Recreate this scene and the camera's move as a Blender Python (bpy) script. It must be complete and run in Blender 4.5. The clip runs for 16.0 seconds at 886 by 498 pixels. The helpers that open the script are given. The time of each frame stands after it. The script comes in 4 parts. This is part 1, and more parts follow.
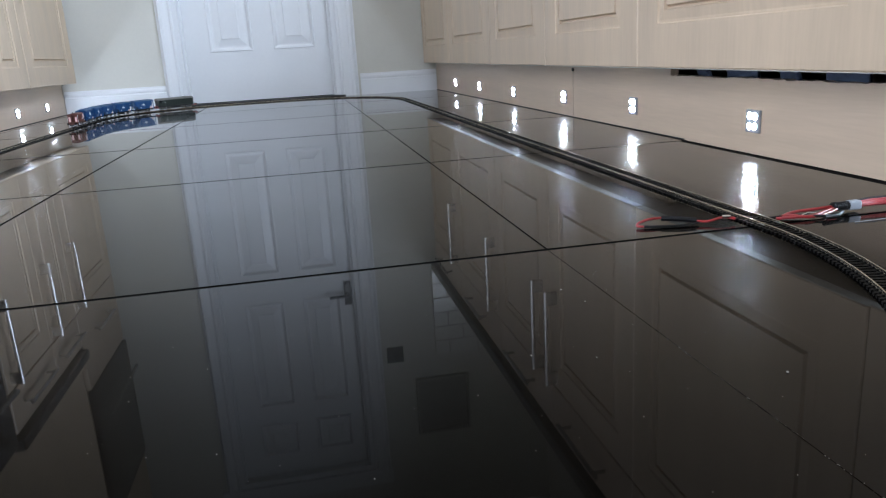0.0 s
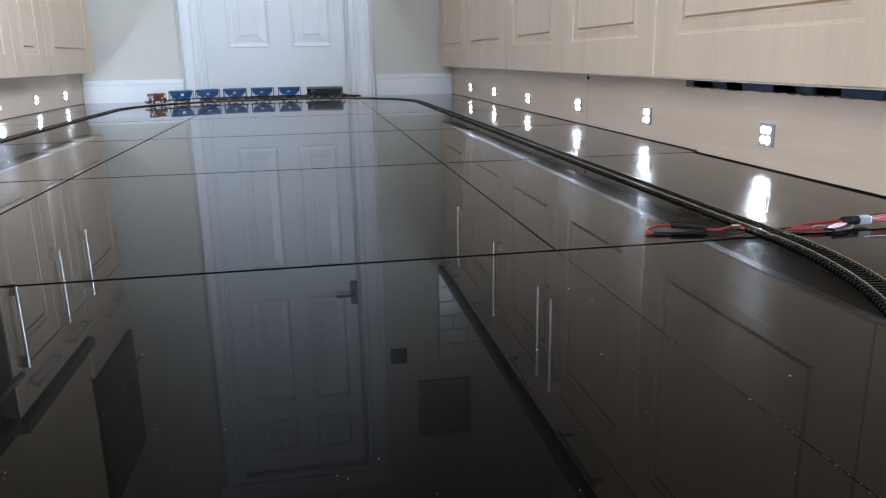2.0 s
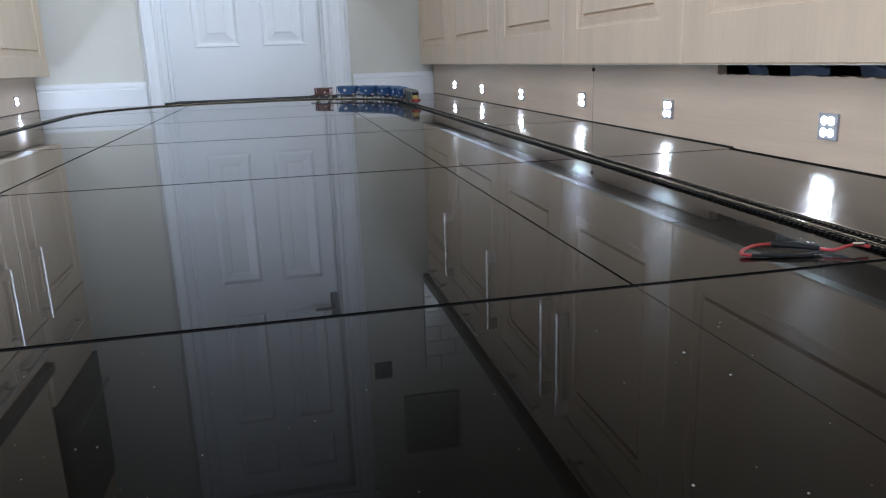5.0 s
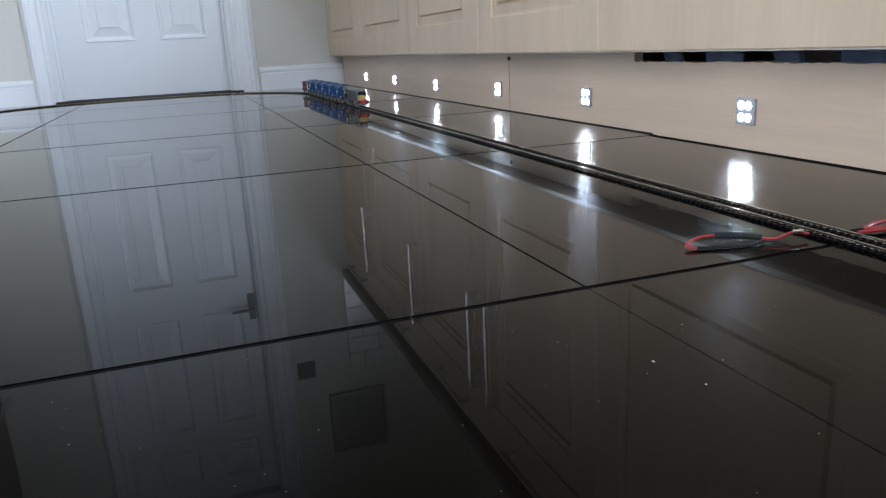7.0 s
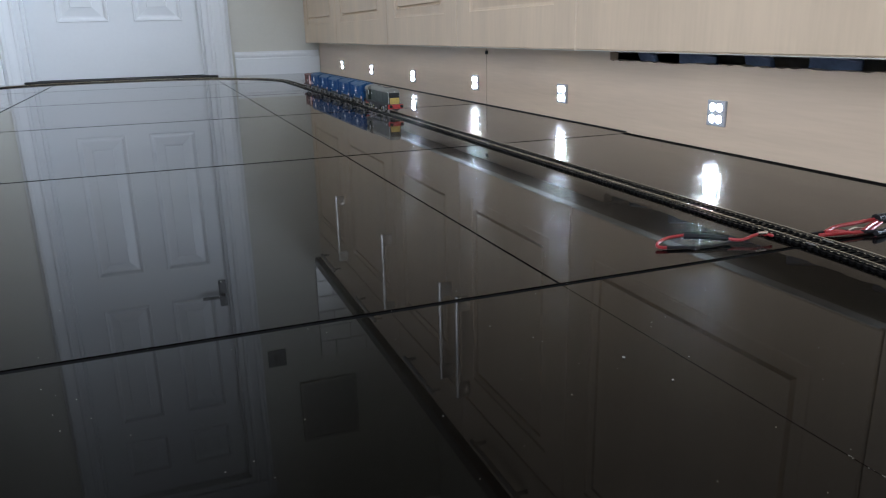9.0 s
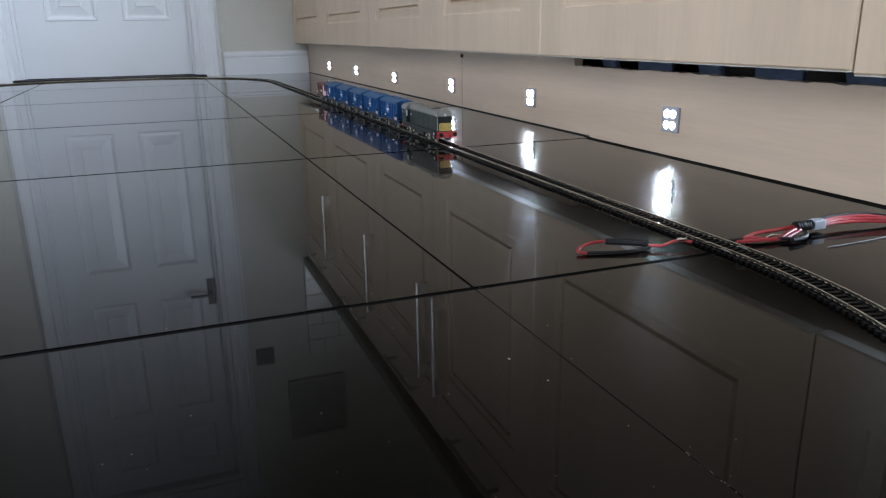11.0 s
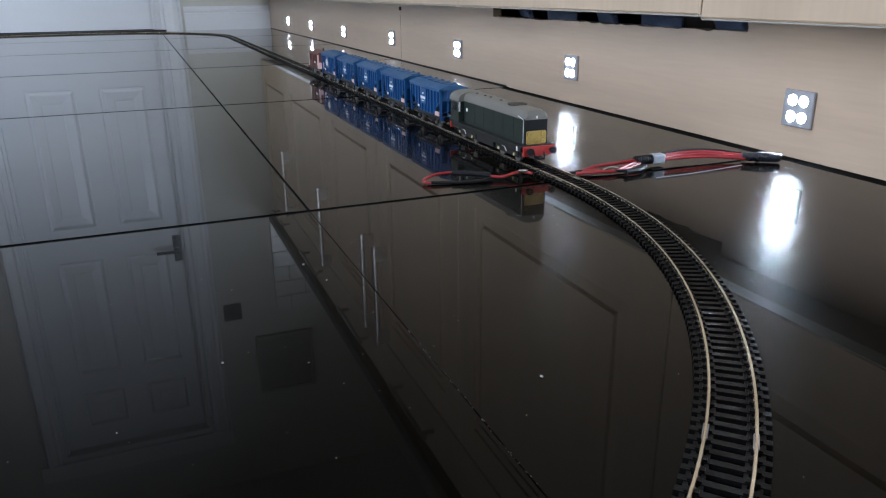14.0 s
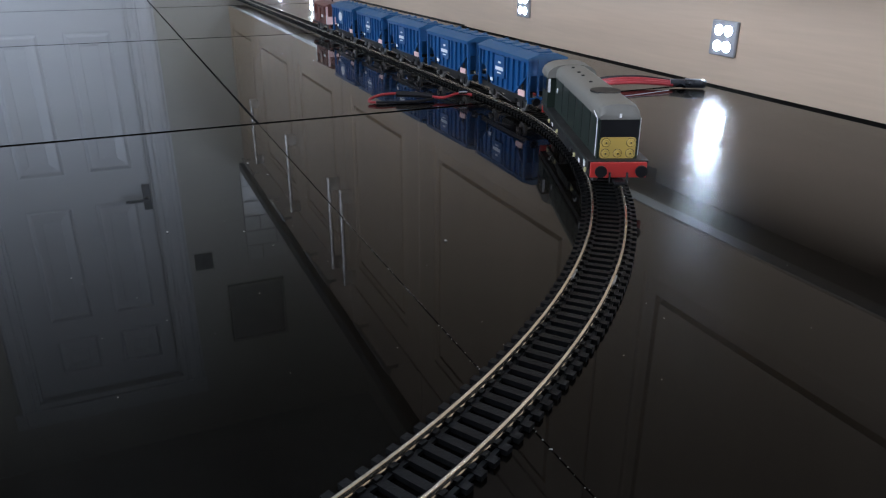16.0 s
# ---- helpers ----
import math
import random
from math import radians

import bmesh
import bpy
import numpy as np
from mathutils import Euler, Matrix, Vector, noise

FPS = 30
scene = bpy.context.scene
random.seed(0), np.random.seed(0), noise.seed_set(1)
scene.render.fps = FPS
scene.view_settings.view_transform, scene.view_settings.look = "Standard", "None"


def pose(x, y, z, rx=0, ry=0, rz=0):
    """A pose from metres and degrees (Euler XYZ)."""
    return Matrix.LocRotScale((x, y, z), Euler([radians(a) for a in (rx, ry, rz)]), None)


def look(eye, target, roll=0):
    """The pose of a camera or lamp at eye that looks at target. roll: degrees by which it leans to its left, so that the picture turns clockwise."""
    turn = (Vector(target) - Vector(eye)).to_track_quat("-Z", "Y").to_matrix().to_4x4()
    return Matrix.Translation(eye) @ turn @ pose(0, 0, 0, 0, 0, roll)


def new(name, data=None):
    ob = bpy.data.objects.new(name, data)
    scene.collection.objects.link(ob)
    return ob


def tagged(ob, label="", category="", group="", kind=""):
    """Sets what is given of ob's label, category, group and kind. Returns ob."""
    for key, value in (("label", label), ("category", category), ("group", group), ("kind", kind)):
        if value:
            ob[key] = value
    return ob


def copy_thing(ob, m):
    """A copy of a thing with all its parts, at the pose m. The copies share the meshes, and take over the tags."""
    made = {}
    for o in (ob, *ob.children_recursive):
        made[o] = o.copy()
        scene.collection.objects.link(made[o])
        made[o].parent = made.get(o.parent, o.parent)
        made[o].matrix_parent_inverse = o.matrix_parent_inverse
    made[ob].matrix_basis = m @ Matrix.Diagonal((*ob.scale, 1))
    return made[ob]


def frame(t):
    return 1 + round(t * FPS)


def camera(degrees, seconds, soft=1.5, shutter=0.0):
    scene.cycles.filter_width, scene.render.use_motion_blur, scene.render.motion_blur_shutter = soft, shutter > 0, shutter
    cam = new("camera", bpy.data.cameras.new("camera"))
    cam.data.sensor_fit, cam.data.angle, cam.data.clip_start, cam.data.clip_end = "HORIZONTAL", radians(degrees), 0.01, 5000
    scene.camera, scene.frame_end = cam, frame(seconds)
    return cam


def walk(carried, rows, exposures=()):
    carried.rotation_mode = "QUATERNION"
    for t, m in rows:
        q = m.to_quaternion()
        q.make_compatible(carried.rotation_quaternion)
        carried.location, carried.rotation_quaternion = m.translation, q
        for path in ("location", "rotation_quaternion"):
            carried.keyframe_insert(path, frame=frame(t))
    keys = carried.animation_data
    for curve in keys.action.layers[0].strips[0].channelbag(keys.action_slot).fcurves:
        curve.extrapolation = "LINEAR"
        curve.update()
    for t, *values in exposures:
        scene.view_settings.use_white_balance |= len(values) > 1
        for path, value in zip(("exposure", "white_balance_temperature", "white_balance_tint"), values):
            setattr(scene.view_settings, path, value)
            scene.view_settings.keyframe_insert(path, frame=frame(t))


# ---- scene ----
cam = camera(62.3, 16.0, 1.2)
PATH = [
    (0, (0.176, 0.223, 0.182), (0.527, 2.121, -0.339), -3.4),
    (0.5, (0.178, 0.219, 0.172), (0.534, 2.118, -0.345), -1.1),
    (1, (0.173, 0.213, 0.172), (0.523, 2.113, -0.344), -0.8),
    (1.5, (0.17, 0.212, 0.174), (0.509, 2.116, -0.339), -1.0),
    (2, (0.172, 0.215, 0.176), (0.504, 2.121, -0.331), -1.1),
    (2.5, (0.17, 0.213, 0.175), (0.498, 2.121, -0.329), -1.4),
    (3, (0.17, 0.213, 0.173), (0.49, 2.122, -0.329), -1.4),
    (3.2, (0.17, 0.215, 0.173), (0.486, 2.126, -0.325), -1.2),
    (5.3, (0.165, 0.424, 0.152), (0.601, 2.309, -0.353), -2.3),
    (5.5, (0.164, 0.427, 0.155), (0.637, 2.303, -0.352), -2.4),
    (6, (0.156, 0.436, 0.154), (0.681, 2.296, -0.361), -3.1),
    (6.5, (0.153, 0.437, 0.157), (0.723, 2.282, -0.367), -3.2),
    (7, (0.158, 0.447, 0.157), (0.771, 2.273, -0.381), -3.0),
    (7.5, (0.147, 0.446, 0.16), (0.799, 2.249, -0.408), -2.8),
    (8, (0.144, 0.44, 0.162), (0.819, 2.233, -0.411), -2.2),
    (8.5, (0.146, 0.439, 0.163), (0.827, 2.23, -0.409), -1.7),
    (9, (0.149, 0.437, 0.165), (0.83, 2.23, -0.403), -1.3),
    (11.5, (0.216, 0.39, 0.174), (0.896, 2.181, -0.4), -0.8),
    (12, (0.238, 0.379, 0.169), (0.914, 2.169, -0.413), -0.7),
    (12.5, (0.257, 0.355, 0.16), (0.931, 2.139, -0.443), -0.7),
    (13, (0.27, 0.335, 0.159), (0.949, 2.108, -0.469), -0.7),
    (13.5, (0.276, 0.319, 0.161), (0.967, 2.082, -0.485), -0.6),
    (14, (0.283, 0.309, 0.158), (0.985, 2.06, -0.509), -0.6),
    (14.5, (0.289, 0.297, 0.155), (1.001, 2.038, -0.525), -0.5),
    (15, (0.294, 0.276, 0.152), (1.02, 1.998, -0.562), -0.4),
    (15.5, (0.293, 0.255, 0.142), (1.028, 1.956, -0.609), -0.2),
    (16, (0.288, 0.244, 0.138), (1.033, 1.93, -0.637), 0.2),
]
walk(cam, [(t, look(eye, target, roll)) for t, eye, target, roll in PATH], ((0, -0.04, 6400, 14), (3.2, 0.02, 6380, 14), (5.5, -0.04, 6350, 14), (9.0, -0.10, 6450, 13), (11.5, -0.22, 6450, 14), (13.0, -0.25, 6380, 14), (14.5, -0.08, 6300, 14), (16.0, -0.16, 6250, 15)))

# ---------------------------------------------------------------- light
world = bpy.data.worlds.new("sky_world")
scene.world = world
world.use_nodes = True
wn = world.node_tree.nodes
sky = wn.new("ShaderNodeTexSky")
sky.sky_type, sky.sun_disc = "NISHITA", False
sky.sun_elevation, sky.sun_rotation = radians(40), radians(200)
world.node_tree.links.new(sky.outputs[0], wn["Background"].inputs[0])
wn["Background"].inputs[1].default_value = 0.10


def area_lamp(name, m, sx, sy, power, colour, spread):
    data = bpy.data.lights.new(name, "AREA")
    data.shape, data.size, data.size_y, data.energy, data.color = "RECTANGLE", sx, sy, power, colour
    data.spread = radians(spread)
    ob = new(name, data)
    ob.matrix_world = m
    return ob


# daylight lamps added in unseen openings: behind the camera and in both side walls
area_lamp("added_south_daylight", look((-0.05, -2.13, 1.55), (-0.05, -0.7, 0.0)), 1.3, 1.0, 9, (0.71, 0.82, 1.0), 115)
# added to light the right-hand units and their plinth evenly
area_lamp("added_west_daylight", look((-1.36, 0.50, 1.02), (1.0, 1.0, 0.75)), 0.82, 1.75, 36, (0.78, 0.86, 1.0), 150)
# added to brighten the left-hand units and the end wall
area_lamp("added_east_daylight", look((1.36, 1.20, 1.55), (-0.9, 1.30, 0.10)), 1.35, 0.95, 128, (0.68, 0.82, 1.0), 165)

# ---------------------------------------------------------------- materials


def material(name, colour, rough=0.5, metal=0.0, vary=0.12, scale=8.0, stretch=(1, 1, 1), bump=0.0, fine=120.0,
             rough_vary=0.1, emit=None, strength=0.0, coat=0.0, coat_rough=0.03, per_object=0.0, spec=0.5):
    m = bpy.data.materials.new(name)
    m.use_nodes = True
    n, l = m.node_tree.nodes, m.node_tree.links
    p = n["Principled BSDF"]
    p.inputs["Metallic"].default_value = metal
    p.inputs["Coat Weight"].default_value, p.inputs["Coat Roughness"].default_value = coat, coat_rough
    p.inputs["Coat IOR"].default_value = 1.145
    p.inputs["Specular IOR Level"].default_value = spec
    tc = n.new("ShaderNodeTexCoord")
    mp = n.new("ShaderNodeMapping")
    mp.inputs["Scale"].default_value = stretch
    l.new(tc.outputs["Object"], mp.inputs[0])
    big, small = n.new("ShaderNodeTexNoise"), n.new("ShaderNodeTexNoise")
    for tex, s in ((big, scale), (small, fine)):
        tex.inputs["Scale"].default_value, tex.inputs["Detail"].default_value = s, 5.0
        l.new(mp.outputs[0], tex.inputs["Vector"])
    add = n.new("ShaderNodeMath")
    add.operation = "MULTIPLY_ADD"
    add.inputs[1].default_value = 0.45
    l.new(small.outputs["Fac"], add.inputs[0])
    l.new(big.outputs["Fac"], add.inputs[2])
    ramp = n.new("ShaderNodeValToRGB")
    e = ramp.color_ramp.elements
    e[0].position, e[1].position = 0.40, 1.0
    e[0].color = (*[c * (1 - vary) for c in colour], 1)
    e[1].color = (*[min(1, c * (1 + vary)) for c in colour], 1)
    l.new(add.outputs[0], ramp.inputs[0])
    last = ramp.outputs[0]
    if per_object:
        info = n.new("ShaderNodeObjectInfo")
        hsv = n.new("ShaderNodeHueSaturation")
        rng = n.new("ShaderNodeMapRange")
        rng.inputs["To Min"].default_value, rng.inputs["To Max"].default_value = 1 - per_object, 1 + per_object
        l.new(info.outputs["Random"], rng.inputs["Value"])
        l.new(rng.outputs[0], hsv.inputs["Value"])
        l.new(last, hsv.inputs["Color"])
        last = hsv.outputs[0]
    l.new(last, p.inputs["Base Color"])
    rr = n.new("ShaderNodeMapRange")
    rr.inputs["From Min"].default_value, rr.inputs["From Max"].default_value = 0.3, 0.7
    rr.inputs["To Min"].default_value, rr.inputs["To Max"].default_value = rough * (1 - rough_vary), rough * (1 + rough_vary)
    l.new(big.outputs["Fac"], rr.inputs["Value"])
    l.new(rr.outputs[0], p.inputs["Roughness"])
    if bump:
        b = n.new("ShaderNodeBump")
        b.inputs["Strength"].default_value, b.inputs["Distance"].default_value = bump, 0.001
        l.new(small.outputs["Fac"], b.inputs["Height"])
        l.new(b.outputs[0], p.inputs["Normal"])
    if emit:
        p.inputs["Emission Color"].default_value = (*emit, 1)
        p.inputs["Emission Strength"].default_value = strength
    return m


M = {
    "tile": material("polished_black_tile", (0.0010, 0.0007, 0.0004), 0.255, vary=0.10, scale=3.0, fine=60, rough_vary=0.03, per_object=0.06, spec=0.017, coat=1.0, coat_rough=0.014),
    "grout": material("dark_grout", (0.004, 0.004, 0.004), 0.95, vary=0.3, scale=30, bump=0.4, spec=0.03),
    "beech": material("beech_veneer", (0.56, 0.44, 0.32), 0.42, vary=0.13, scale=3.0, stretch=(6, 1.0, 1.0), fine=26, bump=0.08),
    "beech_up": material("beech_veneer_upright", (0.565, 0.44, 0.312), 0.42, vary=0.12, scale=3.0, stretch=(5, 5, 0.5), fine=26, bump=0.08),
    "beech_along": material("beech_veneer_along", (0.56, 0.436, 0.320), 0.33, vary=0.11, rough_vary=0.05, scale=3.0, stretch=(5, 0.5, 8), fine=30, bump=0.06),
    "wall": material("cream_wall_paint", (0.66, 0.64, 0.57), 0.75, vary=0.04, scale=3, fine=90, bump=0.15),
    "ceiling": material("white_ceiling_paint", (0.78, 0.78, 0.76), 0.85, vary=0.04, scale=3, bump=0.2),
    "gloss": material("white_gloss_paint", (0.80, 0.81, 0.82), 0.33, vary=0.03, scale=4, fine=70, bump=0.05),
    "worktop": material("black_laminate", (0.012, 0.012, 0.013), 0.35, vary=0.5, scale=60, fine=300),
    "steel": material("brushed_steel", (0.76, 0.75, 0.73), 0.22, metal=1.0, vary=0.08, scale=40),
    "dark_steel": material("dark_switch_plate", (0.06, 0.06, 0.06), 0.4, metal=0.6, vary=0.1),
    "black": material("black_plastic", (0.007, 0.007, 0.008), 0.5, spec=0.2, vary=0.25, scale=60),
    "black_gloss": material("black_glass_enamel", (0.008, 0.008, 0.009), 0.08, vary=0.2, scale=10),
    "seal": material("black_seal", (0.006, 0.006, 0.007), 0.6, vary=0.3, scale=40),
    "ceramic": material("white_glazed_tile", (0.74, 0.72, 0.66), 0.15, vary=0.04, scale=10, per_object=0.04),
    "led": material("led_emitter", (1, 1, 1), 0.4, vary=0.0, emit=(0.68, 0.84, 1.0), strength=680),
    "led_case": material("led_clear_plate", (0.36, 0.37, 0.39), 0.25, vary=0.03, scale=100),
    "sleeper": material("sleeper_plastic", (0.0030, 0.0031, 0.0033), 0.42, spec=0.09, vary=0.25, scale=200, fine=900, bump=0.2),
    "rail": material("nickel_silver_rail", (0.60, 0.53, 0.42), 0.24, metal=0.95, vary=0.12, scale=60, fine=500),
    "red_wire": material("red_wire_sleeve", (0.26, 0.013, 0.016), 0.35, vary=0.15, scale=80),
    "grey_plug": material("grey_plug_plastic", (0.33, 0.36, 0.40), 0.4, vary=0.1, scale=100),
    "shrink": material("shrink_tube", (0.010, 0.012, 0.016), 0.28, vary=0.4, scale=120, fine=500, bump=0.3),
    "blue": material("hopper_blue_paint", (0.003, 0.064, 0.195), 0.40, vary=0.15, scale=60, fine=400),
    "blue_top": material("hopper_cover_blue", (0.005, 0.070, 0.175), 0.45, vary=0.15, scale=60, fine=400),
    "green": material("loco_green_paint", (0.012, 0.020, 0.015), 0.42, spec=0.3, vary=0.12, scale=50, fine=400),
    "roof_grey": material("loco_roof_grey", (0.150, 0.146, 0.128), 0.45, vary=0.12, scale=60, fine=400),
    "yellow": material("warning_yellow", (0.44, 0.31, 0.07), 0.45, vary=0.08, scale=80),
    "pale_yellow": material("pale_axle_yellow", (0.55, 0.50, 0.25), 0.5, vary=0.08, scale=80),
    "board_edge": material("dark_board_edge", (0.38, 0.37, 0.32), 0.6, vary=0.15, scale=20),
    "pale_edge": material("pale_lower_edge", (0.42, 0.41, 0.37), 0.5, vary=0.2, scale=40),
    # carcass colour darkened to hold the shade of the seams between doors
    "carcass": material("carcass_seam_shade", (0.10, 0.075, 0.05), 0.6, vary=0.2, scale=10),
    "red": material("buffer_beam_red", (0.42, 0.03, 0.025), 0.4, vary=0.1, scale=80),
    "brown": material("van_bauxite_brown", (0.13, 0.04, 0.028), 0.5, vary=0.15, scale=60),
    "white": material("white_marking", (0.75, 0.75, 0.75), 0.5, vary=0.05, scale=60),
    "pink": material("pale_pink_label", (0.75, 0.50, 0.47), 0.5, vary=0.08, scale=60),
    "wheel": material("wheel_metal", (0.25, 0.24, 0.23), 0.4, metal=0.8, vary=0.1, scale=80),
    "frame_dark": material("chassis_black", (0.006, 0.0058, 0.0056), 0.55, vary=0.3, scale=90, fine=400),
    "crumb": material("pale_crumb", (0.28, 0.27, 0.24), 0.8, vary=0.2, scale=300),
    # lightened slate blue puts the bluish light of the slot into the colour
    "slot_blue": material("bluish_lit_plastic", (0.13, 0.17, 0.26), 0.35, vary=0.4, scale=25),
    "glass": material("dark_loco_window", (0.012, 0.014, 0.017), 0.1, vary=0.1),
    "board": material("dark_board", (0.31, 0.30, 0.27), 0.6, vary=0.2, scale=20),
}

# ---------------------------------------------------------------- mesh helpers


def box(bm, x0, x1, y0, y1, z0, z1, bev=0.0):
    r = bmesh.ops.create_cube(bm, size=1, matrix=Matrix.Translation(((x0 + x1) / 2, (y0 + y1) / 2, (z0 + z1) / 2)) @ Matrix.Diagonal((x1 - x0, y1 - y0, z1 - z0, 1)))
    if bev:
        edges = list({e for v in r["verts"] for e in v.link_edges})
        bmesh.ops.bevel(bm, geom=edges, offset=bev, segments=2, profile=0.5, affect="EDGES")
    return bm


def boxes(*rows, bev=0.0):
    bm = bmesh.new()
    for r in rows:
        box(bm, *r, bev=bev)
    return bm


def rod(bm, a, b, r, seg=10, r2=None):
    a, b = Vector(a), Vector(b)
    d = b - a
    m = Matrix.Translation((a + b) / 2) @ d.to_track_quat("Z", "Y").to_matrix().to_4x4()
    bmesh.ops.create_cone(bm, cap_ends=True, segments=seg, radius1=r, radius2=r if r2 is None else r2, depth=d.length, matrix=m)
    return bm


def rods(*rows, seg=10):
    bm = bmesh.new()
    for r in rows:
        rod(bm, *r, seg=seg)
    return bm


def prism(bm, pts, axis, a, b):
    """A polygon of (u, v) drawn out from a to b along axis x or y."""
    def at(u, v, w):
        return (w, u, v) if axis == "x" else (u, w, v)
    lo, hi = [bm.verts.new(at(u, v, a)) for u, v in pts], [bm.verts.new(at(u, v, b)) for u, v in pts]
    bm.faces.new(lo)
    bm.faces.new(hi[::-1])
    for i in range(len(pts)):
        j = (i + 1) % len(pts)
        bm.faces.new((lo[i], hi[i], hi[j], lo[j]))
    bmesh.ops.recalc_face_normals(bm, faces=bm.faces)
    return bm


def sweep(points, profile, closed=False):
    """A profile of (across, up) carried along points of (place, sideways)."""
    bm = bmesh.new()
    rings = [[bm.verts.new(Vector(p) + Vector(s) * u + Vector((0, 0, v))) for u, v in profile] for p, s in points]
    n = len(profile)
    for a, b in zip(rings, rings[1:] + ([rings[0]] if closed else [])):
        for i in range(n):
            bm.faces.new((a[i], a[(i + 1) % n], b[(i + 1) % n], b[i]))
    if not closed:
        bm.faces.new(rings[0])
        bm.faces.new(rings[-1])
    bmesh.ops.recalc_face_normals(bm, faces=bm.faces)
    return bm


def nested(u0, u1, v0, v1, loops, place):
    """A moulded face: rectangles inset step by step, each at its depth; place(u, v, d) gives the point."""
    bm = bmesh.new()
    rings = []
    for inset, d in loops:
        a, b, c, e = u0 + inset, u1 - inset, v0 + inset, v1 - inset
        rings.append([bm.verts.new(place(u, v, d)) for u, v in ((a, c), (b, c), (b, e), (a, e))])
    for r, s in zip(rings, rings[1:]):
        for i in range(4):
            bm.faces.new((r[i], r[(i + 1) % 4], s[(i + 1) % 4], s[i]))
    bm.faces.new(rings[-1])
    bm.faces.new(rings[0][::-1])
    bmesh.ops.recalc_face_normals(bm, faces=bm.faces)
    return bm


def part(name, bm, mat, parent=None, label="", smooth=False):
    me = bpy.data.meshes.new(name)
    bm.to_mesh(me)
    bm.free()
    me.materials.append(M[mat])
    if smooth:
        for p in me.polygons:
            p.use_smooth = True
        me.set_sharp_from_angle(angle=radians(35))
    ob = new(name, me)
    ob.parent = parent
    return tagged(ob, label)


def structure(name, bm, mat, label):
    return tagged(part(name, bm, mat), label, kind="structure")


def thing(name, label, category, at=(0, 0, 0), group=""):
    ob = new(name)
    ob.empty_display_size = 0.05
    ob.location = at
    return tagged(ob, label, category, group)


# ---------------------------------------------------------------- room
FAR, RIGHT, LEFT, NEAR, TOP = 3.86, 1.40, -1.38, -2.20, 2.38
PL_R, PL_L, DOOR_R, DOOR_L = 0.866, -0.84, 0.80, -0.755
OP0, OP1, OPZ = -0.335, 0.402, 2.03

floor = structure("floor", boxes((LEFT, RIGHT, NEAR, FAR + 0.3, -0.06, -0.0008)), "grout", "dark grout bed under polished black tiles")
# the hole in this wall is for the added east window
structure("wall_east", boxes((RIGHT, RIGHT + 0.1, NEAR, 0.50, -0.06, TOP), (RIGHT, RIGHT + 0.1, 1.90, FAR, -0.06, TOP), (RIGHT, RIGHT + 0.1, 0.50, 1.90, -0.06, 1.05), (RIGHT, RIGHT + 0.1, 0.50, 1.90, 2.05, TOP)), "wall", "cream painted wall behind the base units")
# the hole in this wall is for the added glazed door
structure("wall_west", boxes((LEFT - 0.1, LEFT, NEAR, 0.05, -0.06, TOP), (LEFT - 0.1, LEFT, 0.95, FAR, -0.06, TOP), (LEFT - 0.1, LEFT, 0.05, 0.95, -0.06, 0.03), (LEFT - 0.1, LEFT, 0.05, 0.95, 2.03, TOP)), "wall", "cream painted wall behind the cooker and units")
structure("wall_north", boxes((LEFT - 0.1, OP0, FAR, FAR + 0.11, -0.06, TOP), (OP1, RIGHT + 0.1, FAR, FAR + 0.11, -0.06, TOP), (OP0, OP1, FAR, FAR + 0.11, OPZ, TOP)), "wall", "cream painted end wall with a doorway")
structure("wall_south", boxes((LEFT - 0.1, -0.75, NEAR - 0.12, NEAR, -0.06, TOP), (0.65, RIGHT + 0.1, NEAR - 0.12, NEAR, -0.06, TOP),
                              (-0.75, 0.65, NEAR - 0.12, NEAR, -0.06, 1.0), (-0.75, 0.65, NEAR - 0.12, NEAR, 2.1, TOP)), "wall", "cream painted wall with an added window opening")
structure("ceiling", boxes((LEFT - 0.1, RIGHT + 0.1, NEAR - 0.12, FAR + 0.11, TOP, TOP + 0.1)), "ceiling", "plain white ceiling")
structure("hall_wall", boxes((OP0 - 0.3, OP1 + 0.3, FAR + 0.35, FAR + 0.4, -0.06, TOP)), "wall", "plain wall behind the door")
# unseen window, added as the opening of the south daylight lamp
win = tagged(thing("window_1", "unseen white framed window added for daylight", "window", (-0.05, NEAR - 0.06, 1.0)), kind="structure")
part("window_frame", boxes((-0.70, -0.65, -0.03, 0.03, 0, 1.1), (0.65, 0.70, -0.03, 0.03, 0, 1.1), (-0.65, 0.65, -0.03, 0.03, 0, 0.05), (-0.65, 0.65, -0.03, 0.03, 1.05, 1.1), (-0.025, 0.025, -0.03, 0.03, 0.05, 1.05), bev=0.004), "gloss", win)

# unseen door, put in only as an opening for the west lamp
added_door = tagged(thing("door_2", "unseen white framed glazed door added for daylight", "door", (LEFT - 0.05, 0.50, 0.03)), kind="structure")
part("door_frame", boxes((-0.03, 0.03, -0.45, -0.40, 0, 2.0), (-0.03, 0.03, 0.40, 0.45, 0, 2.0), (-0.03, 0.03, -0.40, 0.40, 0, 0.06), (-0.03, 0.03, -0.40, 0.40, 1.94, 2.0), bev=0.004), "gloss", added_door)
# unseen window, added where the east lamp shines in
win2 = tagged(thing("window_2", "unseen white framed window added over the worktop", "window", (RIGHT + 0.05, 1.20, 1.05)), kind="structure")
